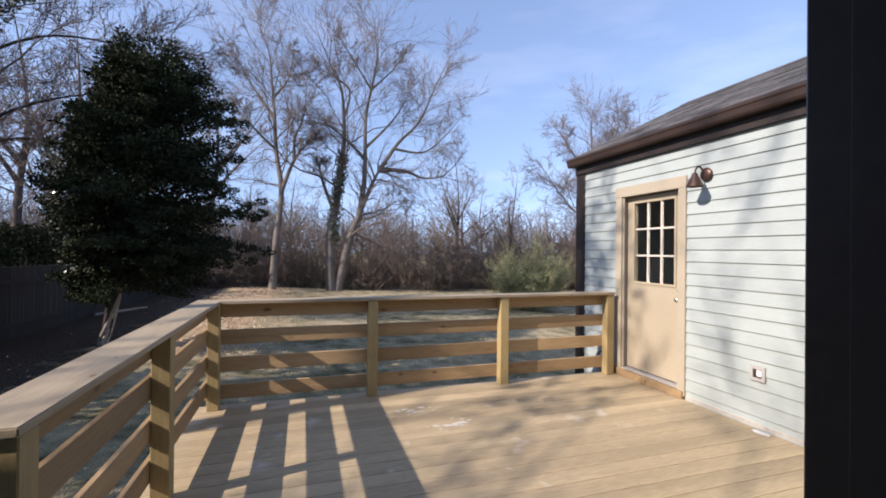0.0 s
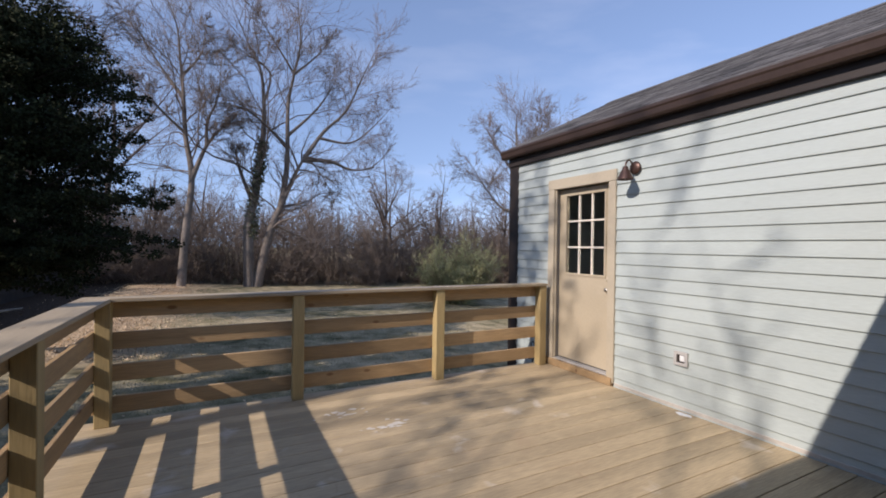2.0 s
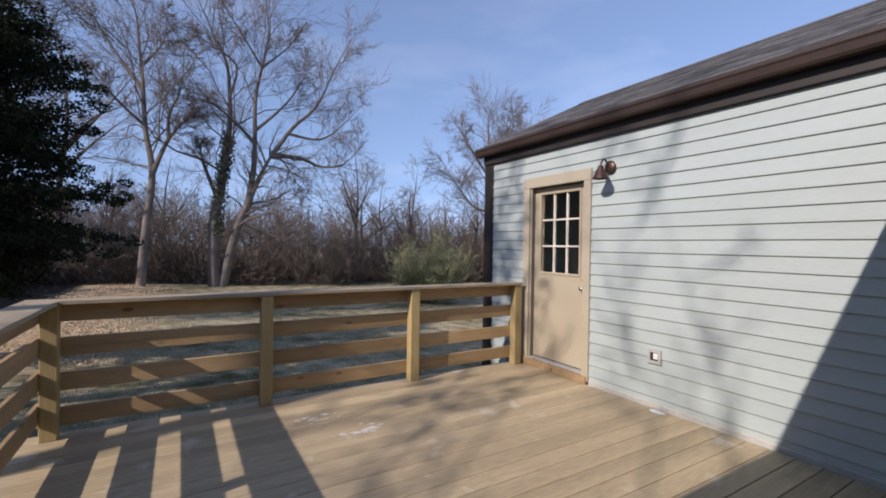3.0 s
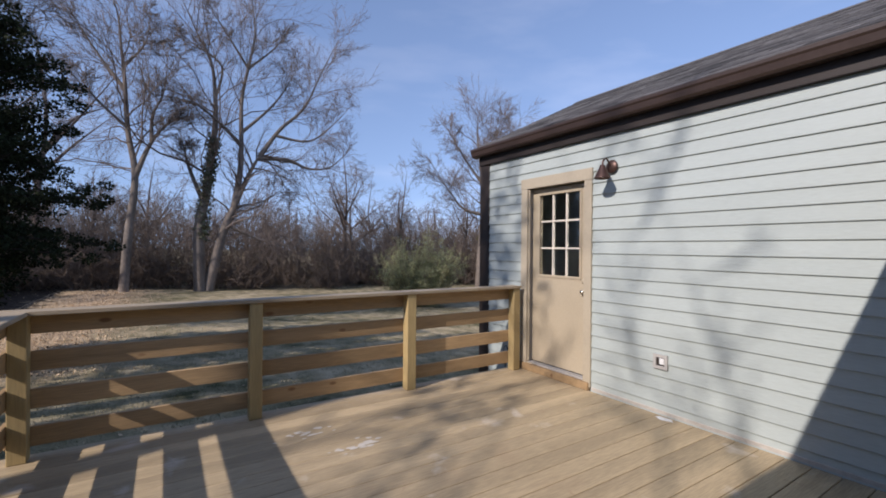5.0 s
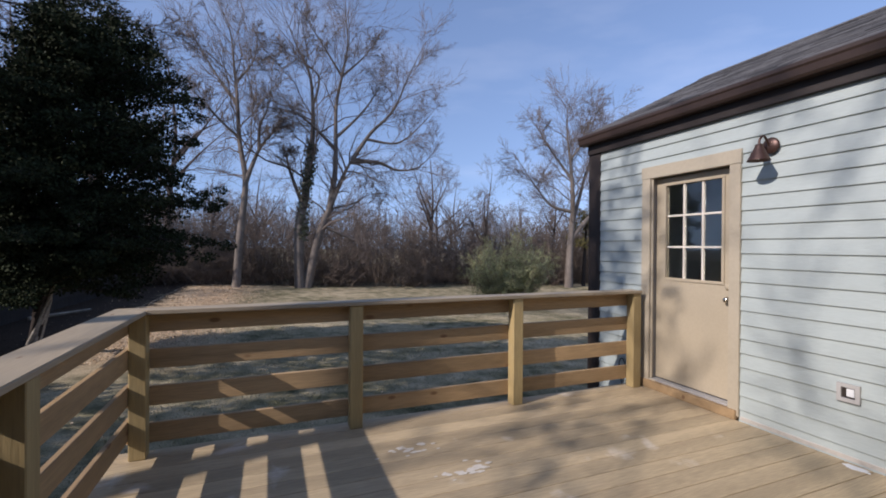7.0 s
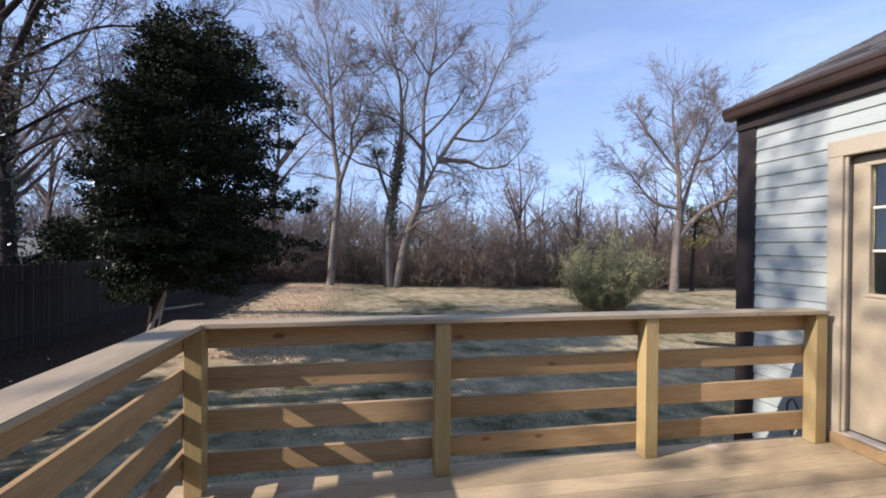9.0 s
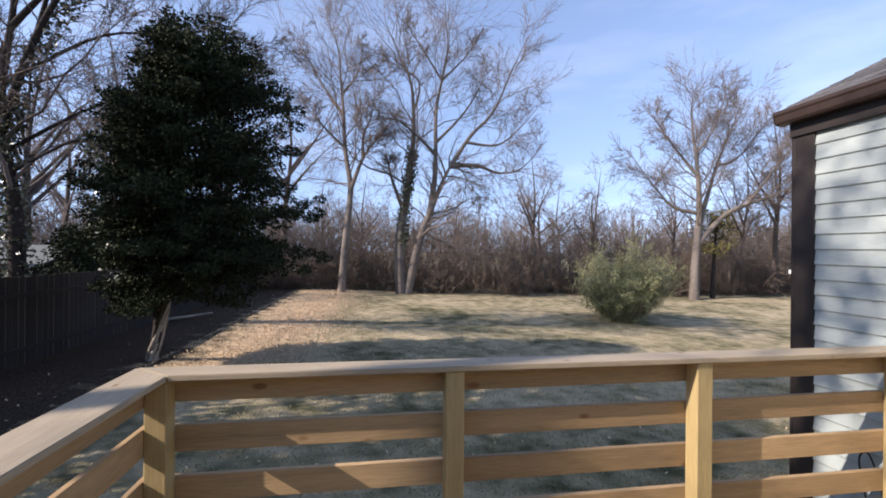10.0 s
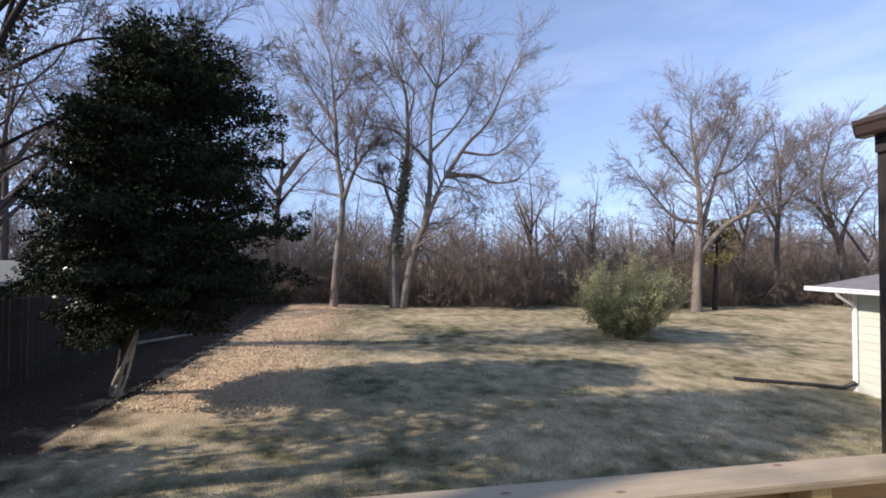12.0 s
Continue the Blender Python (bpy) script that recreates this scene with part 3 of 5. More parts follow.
# ---- back door in the wing ----
def build_door():
    d = empty("door_1", (0.06, -0.42, 0.1), "tan painted door with nine panes, closed", "door", kind="structure")
    y0, y1 = OPEN_Y0 + 0.004, OPEN_Y1 - 0.004
    X0, X1 = 0.055, 0.098
    gy0, gy1, gz0, gz1 = -0.700, -0.145, 1.065, 1.935
    leaf = bm_join(bm_box((X0, y0, 0.105), (X1, y1, gz0)), bm_box((X0, y0, gz1), (X1, y1, OPEN_Z1 - 0.006)),
                   bm_box((X0, y0, gz0), (X1, gy0, gz1)), bm_box((X0, gy1, gz0), (X1, y1, gz1)))
    leaf_ob = part("door_leaf", leaf, door_tan, d)
    for lo, hi in (((X0 - 0.010, gy0 - 0.022, gz0 - 0.022), (X0 - 0.001, gy1 + 0.022, gz0 + 0.004)), ((X0 - 0.010, gy0 - 0.022, gz1 - 0.004), (X0 - 0.001, gy1 + 0.022, gz1 + 0.022)),
                   ((X0 - 0.010, gy0 - 0.022, gz0 + 0.005), (X0 - 0.001, gy0 + 0.004, gz1 - 0.005)), ((X0 - 0.010, gy1 - 0.004, gz0 + 0.005), (X0 - 0.001, gy1 + 0.022, gz1 - 0.005))):
        part("glazing_bead", bm_box(lo, hi, 0.003), door_tan, leaf_ob)
    w, h = (gy1 - gy0) / 3, (gz1 - gz0) / 3
    for i in range(3):
        for j in range(3):
            p = part("pane", bm_box((0.074, gy0 + i * w + 0.004, gz0 + j * h + 0.004), (0.078, gy0 + (i + 1) * w - 0.004, gz0 + (j + 1) * h - 0.004)), glass, leaf_ob)
            p.visible_shadow = False
    for i in (1, 2):
        part("muntin", bm_box((0.060, gy0 + i * w - 0.009, gz0), (0.088, gy0 + i * w + 0.009, gz1), 0.003), muntin_white, leaf_ob)
        for k in range(3):
            part("muntin", bm_box((0.060, gy0 + k * w + 0.0095, gz0 + i * h - 0.009), (0.088, gy0 + (k + 1) * w - 0.0095, gz0 + i * h + 0.009), 0.003), muntin_white, leaf_ob)
    part("door_knob", bm_join(bm_lathe([(0.026, 0.0), (0.026, -0.005), (0.010, -0.008), (0.010, -0.026), (0.019, -0.032), (0.023, -0.042), (0.018, -0.052), (0.003, -0.055)], (X0 - 0.001, -0.760, 0.925), "x", 20)), nickel, leaf_ob, "brass-toned door knob", True)
    part("deadbolt", bm_lathe([(0.026, 0.0), (0.026, -0.008), (0.022, -0.014), (0.004, -0.015)], (X0 - 0.001, -0.752, 1.03), "x", 20), door_tan, leaf_ob, "", True)
    # jamb lining, casing, threshold and sill
    part("jamb", bm_box((-0.008, OPEN_Y0 - 0.001, 0.09), (0.13, OPEN_Y0 - 0.03, OPEN_Z1 + 0.03)), trim_tan, d)
    part("jamb", bm_box((-0.008, OPEN_Y1 + 0.001, 0.09), (0.13, OPEN_Y1 + 0.03, OPEN_Z1 + 0.03)), trim_tan, d)
    part("jamb_head", bm_box((-0.008, OPEN_Y0, OPEN_Z1), (0.13, OPEN_Y1, OPEN_Z1 + 0.028)), trim_tan, d)
    part("casing", bm_box((-0.030, -0.900, 0.03), (-0.0085, -0.812, 2.012), 0.003), trim_tan, d)
    part("casing", bm_box((-0.030, -0.033, 0.03), (-0.0085, 0.066, 2.012), 0.003), trim_tan, d)
    part("casing_head", bm_box((-0.032, -0.905, 2.0125), (-0.0085, 0.071, 2.125), 0.003), trim_tan, d)
    part("inner_bead", bm_box((-0.014, -0.055, 0.10), (-0.0002, -0.0352, 2.008), 0.003), trim_tan, d)
    part("threshold", bm_box((-0.020, OPEN_Y0 + 0.001, 0.078), (0.12, OPEN_Y1 - 0.001, 0.094), 0.004), grey_plastic, d, "grey metal threshold")
    part("sweep", bm_box((0.058, OPEN_Y0 + 0.004, 0.0945), (0.09, OPEN_Y1 - 0.004, 0.1045)), dark_metal, d)
    part("door_sill", bm_box((-0.048, -0.885, 0.002), (0.010, 0.120, 0.077), 0.004), pine, d, "new pine board under the door")


build_door()

# ---- deck ----
deck = empty("deck_floor", (-2.1, -1.8, 0), "tan wooden deck boards, dappled with branch shadows", "deck", kind="structure")
BW, GAP = 0.1395, 0.0045
# boards eased at the top, with a lip below that closes the joint
DECK_BOARD = to_mesh("deck_board", prism([(-0.0040, 0), (0.1398, 0), (0.1398, 0.010), (0.1395, 0.025), (0.1365, 0.028), (0.0030, 0.028), (0.0, 0.025), (0.0, 0.010), (-0.0040, 0.010)], "x", -2.162, 2.162))
y = 0.148
while y > -3.70:
    top = y
    lo = max(y - BW, -3.708)
    cut = -4.35
    attach("deck_board", DECK_BOARD, deck_wood, deck, ((cut - 0.026) / 2, lo, -0.028))
    y -= BW + GAP
for yy in (0.10, -1.2, -2.4, -3.64):
    part("joist", bm_box((-4.30, yy - 0.02, -0.17), (-0.04, yy + 0.02, -0.0295)), pine, deck)
for xx in (-4.29, -2.2, -0.3):
    part("rim_board", bm_box((xx - 0.02, -3.60, -0.32), (xx + 0.02, 0.075, -0.171)), pine, deck)
    for yy in (0.0, -1.9, -3.5):
        g = terrain(xx, yy)
        part("support_post", bm_box((xx - 0.045, yy - 0.045, g - 0.3), (xx + 0.045, yy + 0.045, -0.321)), pine_post, deck)

SLATS = ((0.781, 0.904), (0.545, 0.672), (0.306, 0.433), (0.068, 0.195))
SIDE_SLATS = ((0.786, 0.904), (0.568, 0.694), (0.340, 0.462), (0.122, 0.246))
far_rail = empty("deck_railing", (-2.1, 0.05, 0), "new pine railing across the end of the deck", "railing", "deck railings")
side_rail = empty("deck_railing", (-4.19, -1.3, 0), "new pine railing along the side of the deck", "railing", "deck railings")
for x0 in (-4.238, -2.880, -1.508, -0.186):
    box("post", (0.093, 0.093, 0.904), pine_post, far_rail, (x0, 0.0, 0.001), bevel=0.004)
for y0 in (-1.425, -2.747):
    box("post", (0.093, 0.093, 0.904), pine_post, side_rail, (-4.238, y0, 0.001), bevel=0.004)
for a, b in SLATS:
    for x0, x1 in ((-4.270, -2.836), (-2.834, -1.463), (-1.461, -0.094)):
        box("slat", (x1 - x0, 0.028, b - a), pine, far_rail, (x0, 0.0945, a), bevel=0.003)
for a, b in SIDE_SLATS:
    for y0, y1 in ((-2.747, -1.380), (-1.378, 0.093)):
        box("slat", (y1 - y0, 0.028, b - a), pine, side_rail, (-4.2535, (y0 + y1) / 2, (a + b) / 2), rz=math.pi / 2, bevel=0.003)


def cap_piece(parent, corners):
    """Cap board of a railing with a mitred end; corners in plan."""
    bm = bmesh.new()
    lo = [bm.verts.new((x, y, 0.906)) for x, y in corners]
    hi = [bm.verts.new((x, y, 0.933)) for x, y in corners]
    n = len(corners)
    for i in range(n):
        bm.faces.new((lo[i], lo[(i + 1) % n], hi[(i + 1) % n], hi[i]))
    bm.faces.new(lo), bm.faces.new(hi)
    bmesh.ops.bevel(bm, geom=list(bm.edges), offset=0.004, segments=2, affect="EDGES")
    return bm


part("cap_board", cap_piece(far_rail, [(-4.138, -0.012), (-0.086, -0.012), (-0.086, 0.150), (-4.340, 0.150)]), pine_cap, far_rail, "smooth greyish cap board")
me = cap_piece(side_rail, [(-4.139, -0.0145), (-4.341, 0.1475), (-4.341, -2.762), (-4.139, -2.762)])
bmesh.ops.rotate(me, matrix=Matrix.Rotation(-math.pi / 2, 3, "Z"), verts=me.verts, cent=(-4.19, -1.3, 0))
cap = part("cap_board", me, pine_cap, side_rail, "smooth greyish cap board")
cap.rotation_euler = (0, 0, math.pi / 2)


# ---- things on the wall ----
def build_sconce():
    y, z = -1.118, 2.098
    s = empty("wall_lamp", (0, y, z), "aged bronze gooseneck wall lamp with bell shade", "lamp")
    part("mounting_block", bm_box((-0.026, y - 0.105, z - 0.09), (-0.0125, y + 0.07, z + 0.09), 0.003), trim_tan, s, "tan mounting block")
    part("backplate", bm_lathe([(0.060, -0.0265), (0.060, -0.034), (0.052, -0.042), (0.030, -0.050), (0.012, -0.054)], (0, y, z), "x", 28), bronze, s, "", True)
    t = Tubes()
    pts = [Vector((-0.05 - 0.105 * u, y, z + 0.075 * math.sin(u * 2.4) - 0.02 * u)) for u in [i / 12 for i in range(13)]]
    pts += [pts[-1] + Vector((-0.002 * k, 0, -0.013 * k)) for k in (1, 2, 3)]
    t.tube(pts, [0.008] * len(pts), 10)
    attach("arm", t.mesh("arm"), bronze, s)
    s.children[-1].location = -s.location
    top = pts[-1]
    shade = part("shade", bm_lathe([(0.016, 0.010), (0.024, 0.004), (0.028, -0.018), (0.036, -0.030), (0.070, -0.105), (0.074, -0.112), (0.070, -0.112), (0.034, -0.034), (0.020, -0.014)], (top.x, y, top.z), "z", 28), bronze, s, "bell shade", True)
    part("bulb", bm_lathe([(0.012, -0.015), (0.018, -0.05), (0.026, -0.075), (0.018, -0.098), (0.003, -0.104)], (top.x, y, top.z), "z", 16), white_paint, shade, "", True)


build_sconce()


def build_outlet():
    y0, y1, z0, z1 = -1.650, -1.530, 0.376, 0.492
    o = empty("electrical_outlet", (0, (y0 + y1) / 2, z0), "grey weatherproof outlet box on the siding", "outlet")
    X = -0.030
    t = 0.024
    part("surround", bm_join(bm_box((X, y0, z0), (-0.0125, y0 + t, z1)), bm_box((X, y1 - t, z0), (-0.0125, y1, z1)),
                             bm_box((X, y0 + t, z0), (-0.0125, y1 - t, z0 + t)), bm_box((X, y0 + t, z1 - t), (-0.0125, y1 - t, z1))), grey_plastic, o)
    part("recess", bm_box((-0.018, y0 + t, z0 + t), (-0.0128, y1 - t, z1 - t)), dark_paint, o)
    part("socket_face", bm_box((-0.026, y0 + 0.030, z0 + 0.036), (-0.0185, y0 + 0.070, z1 - 0.030), 0.003), white_paint, o, "white socket face")


build_outlet()

rng = random.Random(11)
bm = bmesh.new()
ring = []
for i in range(18):
    a = 2 * math.pi * i / 18
    r = rng.uniform(0.6, 1.1)
    ring.append(bm.verts.new((-0.085 + 0.034 * r * math.cos(a), -1.66 + 0.075 * r * math.sin(a), 0.0)))
f = bm.faces.new(ring)
ext = bmesh.ops.extrude_face_region(bm, geom=[f])
bmesh.ops.translate(bm, vec=(0, 0, 0.003), verts=[v for v in ext["geom"] if isinstance(v, bmesh.types.BMVert)])
tagged(attach("paint_spill", to_mesh("paint_spill", bm), white_paint), "dried white paint spill on the deck boards", "paint spill")


def build_smear(x, y, length, width, seed):
    """Dried plaster dust trodden onto the boards: thin ragged flakes."""
    rng = random.Random(seed)
    bm = bmesh.new()
    for i in range(26):
        cx, cy = x + rng.gauss(0, length * 0.3), y + rng.gauss(0, width * 0.3)
        r = rng.uniform(0.006, 0.022)
        n = 7
        low = [bm.verts.new((cx + 2.0 * r * rng.uniform(0.5, 1) * math.cos(6.283 * k / n), cy + r * rng.uniform(0.5, 1) * math.sin(6.283 * k / n), 0.0003 + 0.0001 * i)) for k in range(n)]
        high = [bm.verts.new(v.co + Vector((0, 0, 0.001))) for v in low]
        bm.faces.new(high)
        for k in range(n):
            bm.faces.new((low[k], low[(k + 1) % n], high[(k + 1) % n], high[k]))
    tagged(attach("plaster_smear", to_mesh("plaster_smear", bm), plaster_dust), "pale plaster dust smeared on the deck boards", "smear", kind="stuff")


plaster_dust = mat("plaster_dust", (0.60, 0.55, 0.47), 0.9, var=0.2, bump=0.1)
build_smear(-2.54, -0.45, 0.28, 0.10, 71)
build_smear(-2.33, -0.83, 0.26, 0.14, 72)


# ---- the outbuilding in the yard ----
def build_garage():
    g0 = terrain(9.0, 8.0) - 0.12
    g = empty("garage", (11, 5, g0), "cream-sided garage with grey roof and white gutter", "garage")
    X, Y, ZE = 9.12, 8.0, 0.95
    part("wall", bm_box((X + 0.012, 1.0, g0 - 0.4), (14.0, Y, ZE + 0.15)), siding_cream, g)
    part("foundation", bm_box((X - 0.012, 0.98, g0 - 0.5), (X + 0.01, Y + 0.012, g0 + 0.22)), siding_cream, g)
    z = g0 + 0.225
    while z < ZE - 0.05:
        lap_board(g, 1.0, Y, z, 0.2, siding_cream, X)
        z += 0.2
    o = 0.6
    bm = bmesh.new()
    e = [bm.verts.new(p) for p in ((X - o, 1 - o, ZE), (14 + o, 1 - o, ZE), (14 + o, Y + o, ZE), (X - o, Y + o, ZE))]
    e2 = [bm.verts.new(v.co + Vector((0, 0, 0.05))) for v in e]
    r = [bm.verts.new((11.5, 1 - o + 3.1, ZE + 1.25)), bm.verts.new((11.5, Y + o - 3.1, ZE + 1.25))]
    bm.faces.new(e)
    for i in range(4):
        bm.faces.new((e[i], e[(i + 1) % 4], e2[(i + 1) % 4], e2[i]))
    bm.faces.new((e2[0], e2[1], r[0])), bm.faces.new((e2[1], e2[2], r[1], r[0])), bm.faces.new((e2[2], e2[3], r[1])), bm.faces.new((e2[3], e2[0], r[0], r[1]))
    part("roof", bm, roof_grey, g, "grey hipped roof")
    part("gutter", bm_join(bm_box((X - o - 0.10, 1 - o, ZE - 0.06), (X - o - 0.002, Y + o + 0.1, ZE + 0.055), 0.012), bm_box((X - o, Y + o + 0.002, ZE - 0.06), (14 + o, Y + o + 0.1, ZE + 0.055), 0.012)), white_paint, g, "white gutter")
    part("soffit", bm_box((X - o, 1 - o, ZE - 0.02), (14 + o, Y + o, ZE - 0.004)), white_paint, g)
    t = Tubes()
    yd = Y - 0.08
    t.tube([Vector((X - o - 0.03, yd, ZE - 0.04)), Vector((X - o + 0.02, yd, ZE - 0.14)), Vector((X - 0.10, yd, ZE - 0.38)), Vector((X - 0.055, yd, ZE - 0.48)), Vector((X - 0.055, yd, g0 + 0.35))], [0.045] * 5, 8)
    attach("downspout", t.mesh("downspout"), white_paint, g, (0, 0, 0), 0, "white downspout")
    part("corner_trim", bm_box((X - 0.03, Y - 0.09, g0), (X + 0.02, Y + 0.02, ZE - 0.03)), white_paint, g)
    p = Tubes()
    a, b = Vector((X - 0.06, yd, g0 + 0.36)), Vector((6.6, 9.2, 0))
    pts, rad = [], []
    for i in range(90):
        u = i / 89
        q = Vector((a.x + (b.x - a.x) * u, a.y + (b.y - a.y) * u + 0.15 * math.sin(u * 5), 0))
        q.z = max(terrain(q.x, q.y) + 0.05, a.z * (1 - u * 12) + (terrain(q.x, q.y) + 0.05) * u * 12 if u < 1 / 12 else -99)
        pts.append(q)
        rad.append(0.058 if i % 2 else 0.048)
    p.tube(pts, rad, 8)
    tagged(attach("drain_pipe", p.mesh("drain_pipe"), black_pipe), "black corrugated drain pipe lying on the lawn", "pipe")


build_garage()


# ---- fence along the west side ----
def build_fence():
    X = -9.97
    f = empty("board_fence", (X, 9, -0.5), "weathered wooden board fence, its shade deepened in the colour", "fence")
    y = -7.0
    i = 0
    rng = random.Random(8)
    while y < 24:
        g = terrain(X, y)
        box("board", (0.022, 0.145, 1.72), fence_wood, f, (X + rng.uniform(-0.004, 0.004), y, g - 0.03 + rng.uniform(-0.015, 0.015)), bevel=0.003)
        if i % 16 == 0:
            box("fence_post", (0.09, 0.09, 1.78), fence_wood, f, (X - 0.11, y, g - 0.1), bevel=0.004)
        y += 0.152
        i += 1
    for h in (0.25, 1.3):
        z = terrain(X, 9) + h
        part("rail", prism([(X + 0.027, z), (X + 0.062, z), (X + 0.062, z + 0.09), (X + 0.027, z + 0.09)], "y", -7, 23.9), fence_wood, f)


build_fence()


def build_shed():
    g = terrain(-18, 20)
    s = empty("neighbour_shed", (-18, 20, g), "low shed with pale metal roof beyond the fence", "shed")
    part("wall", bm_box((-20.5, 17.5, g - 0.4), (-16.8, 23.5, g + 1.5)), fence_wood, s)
    part("roof", prism([(17.2, g + 1.5), (20.5, g + 2.35), (23.8, g + 1.5), (23.8, g + 1.43), (20.5, g + 2.28), (17.2, g + 1.43)], "x", -20.8, -16.5), mat("galvanised_roof", (0.13, 0.14, 0.125), 0.8, metal=0.0, var=0.3, fine=6, coarse=1, stretch=(1, 8, 1), bump=0.2), s, "pale metal roof")


build_shed()


# ---- trees ----
def wander(rng, p, d, length, n, wobble, lift):
    pts = [p.copy()]
    for _ in range(n):
        d = (d + rand_dir(rng) * wobble + Vector((0, 0, lift))).normalized()
        p = p + d * (length / n)
        pts.append(p.copy())
    return pts, d


def sprout(T, rng, pts, r0, r1, length, level, levels, dens, wobble=0.30, lift=0.03, start=0.3, thin=0.0035, last_steps=2):
    """Side shoots along a limb, and theirs in turn; the last level is twigs."""
    n = len(pts) - 1
    count = max(1, int(dens[level] * rng.uniform(0.8, 1.2)))
    for k in range(count):
        u = start + (1 - start) * (k + rng.random()) / count
        f = min(u * n, n - 1e-4)
        i = int(f)
        p = pts[i].lerp(pts[i + 1], f - i)
        along = (pts[i + 1] - pts[i]).normalized()
        side = along.cross(rand_dir(rng))
        if side.length < 0.01:
            continue
        ang = radians(rng.uniform(32, 68) if level == 0 else rng.uniform(20, 52))
        d = (along * math.cos(ang) + side.normalized() * math.sin(ang) + Vector((0, 0, 0.08))).normalized()
        L = length * rng.uniform(0.4, 1.0) * (1.15 - 0.65 * u)
        r = max((r0 + (r1 - r0) * u) * rng.uniform(0.26, 0.50), thin)
        last = level + 1 >= levels
        if last and last_steps == 1:
            T.twig(p, p + (d + rand_dir(rng) * wobble).normalized() * L, r * 1.2)
            continue
        m = last_steps if last else (6 if level == 0 and levels > 2 else 4)
        q, _ = wander(rng, p, d, L, m, wobble * (1.25 if level == 0 else 1.0), lift)
        T.tube(q, [max(r + (thin * 0.7 - r) * j / m, thin * 0.7) for j in range(m + 1)], 5 if r > 0.04 else 3)
        if not last:
            sprout(T, rng, q, r, thin, L * 0.72, level + 1, levels, dens, wobble, lift, 0.12, thin, last_steps)


def spline(ctrl, n):
    """Smooth line through a few points."""
    P = [ctrl[0]] + list(ctrl) + [ctrl[-1]]
    out = []
    for i in range(1, len(P) - 2):
        a, b, c, d = P[i - 1], P[i], P[i + 1], P[i + 2]
        for k in range(n):
            t = k / n
            out.append(0.5 * (2 * b + (c - a) * t + (2 * a - 5 * b + 4 * c - d) * t * t + (3 * b - 3 * c + d - a) * t ** 3))
    out.append(P[-2])
    return out


def limbed_tree(name, at, limbs, seed, label, material, levels=4, dens=(9, 6, 5, 4), reach=0.34, depth_spread=0.35, thin=0.006, twigs=None, last_steps=2):
    """A bare tree from main limbs (radius at foot, radius at tip, then places across and up) that fork into twigs."""
    rng = random.Random(seed)
    tree = empty(name, at, label, "tree")
    wood, fine = Tubes(), Tubes()
    grown = []
    for r0, r1, sway, *pts in limbs:
        z0 = pts[0][1]
        ctrl = [Vector((x + rng.uniform(-0.1, 0.1), sway * abs(z - z0) * 0.14 + sway * abs(x - pts[0][0]) * 0.3 * (z0 > 0) + rng.uniform(-0.1, 0.1), z + rng.uniform(-0.1, 0.1))) for x, z in pts]
        # a limb springs from the nearest place on the limbs grown before it
        near = min(grown, key=lambda q: (q.x - pts[0][0]) ** 2 + (q.z - z0) ** 2, default=None)
        if near and z0 > 0 and math.hypot(near.x - pts[0][0], near.z - z0) < 1.2:
            ctrl = [near.copy()] + [q + Vector((0, near.y, 0)) for q in ctrl[1:]]
        line = spline(ctrl, 5)
        grown += [p.lerp(q, u) for p, q in zip(line, line[1:]) for u in (0, 0.5)]
        m = len(line) - 1
        wood.tube(line, [r0 + (r1 * 0.25 - r0) * (j / m) ** 0.8 for j in range(m + 1)], 8)
        length = sum((b - a).length for a, b in zip(line, line[1:]))
        sprout(fine, rng, line, r0 * 0.6, r1, length * reach, 0, levels, dens, thin=thin, start=0.28, last_steps=last_steps)
    trunk = attach("trunk", wood.mesh("trunk"), material, tree, at)
    attach("crown", fine.mesh("crown"), twigs or material, tree, at, 0, "bare twiggy crown")
    return tree, trunk


def ivy_on(trunk_points, at, rng, parent, count, spread, size=0.09):
    t = Tubes()
    for _ in range(count):
        i = rng.randrange(len(trunk_points) - 1)
        p = trunk_points[i].lerp(trunk_points[i + 1], rng.random()) + rand_dir(rng) * spread * rng.uniform(0.5, 1)
        t.leaf(p, rand_dir(rng), rand_dir(rng), size * rng.uniform(0.7, 1.4), size * rng.uniform(0.6, 1.1))
    attach("ivy", t.mesh("ivy", False), ivy_leaf, parent, at, 0, "dark clinging ivy")


def clump(t, rng, centre, size, leaves, leaf, flat=0.75):
    for _ in range(leaves):
        d = rand_dir(rng)
        p = centre + Vector((d.x * size, d.y * size, d.z * size * flat)) * rng.uniform(0.45, 1.0) ** 0.6
        o = (d + rand_dir(rng) * 0.8 + Vector((0, 0, -0.15))).normalized()
        t.leaf(p, o, rand_dir(rng), leaf * rng.uniform(0.7, 1.3), leaf * rng.uniform(0.45, 0.7))


def on_ground(x, y, sink=0.0):
    return (x, y, terrain(x, y) - sink)


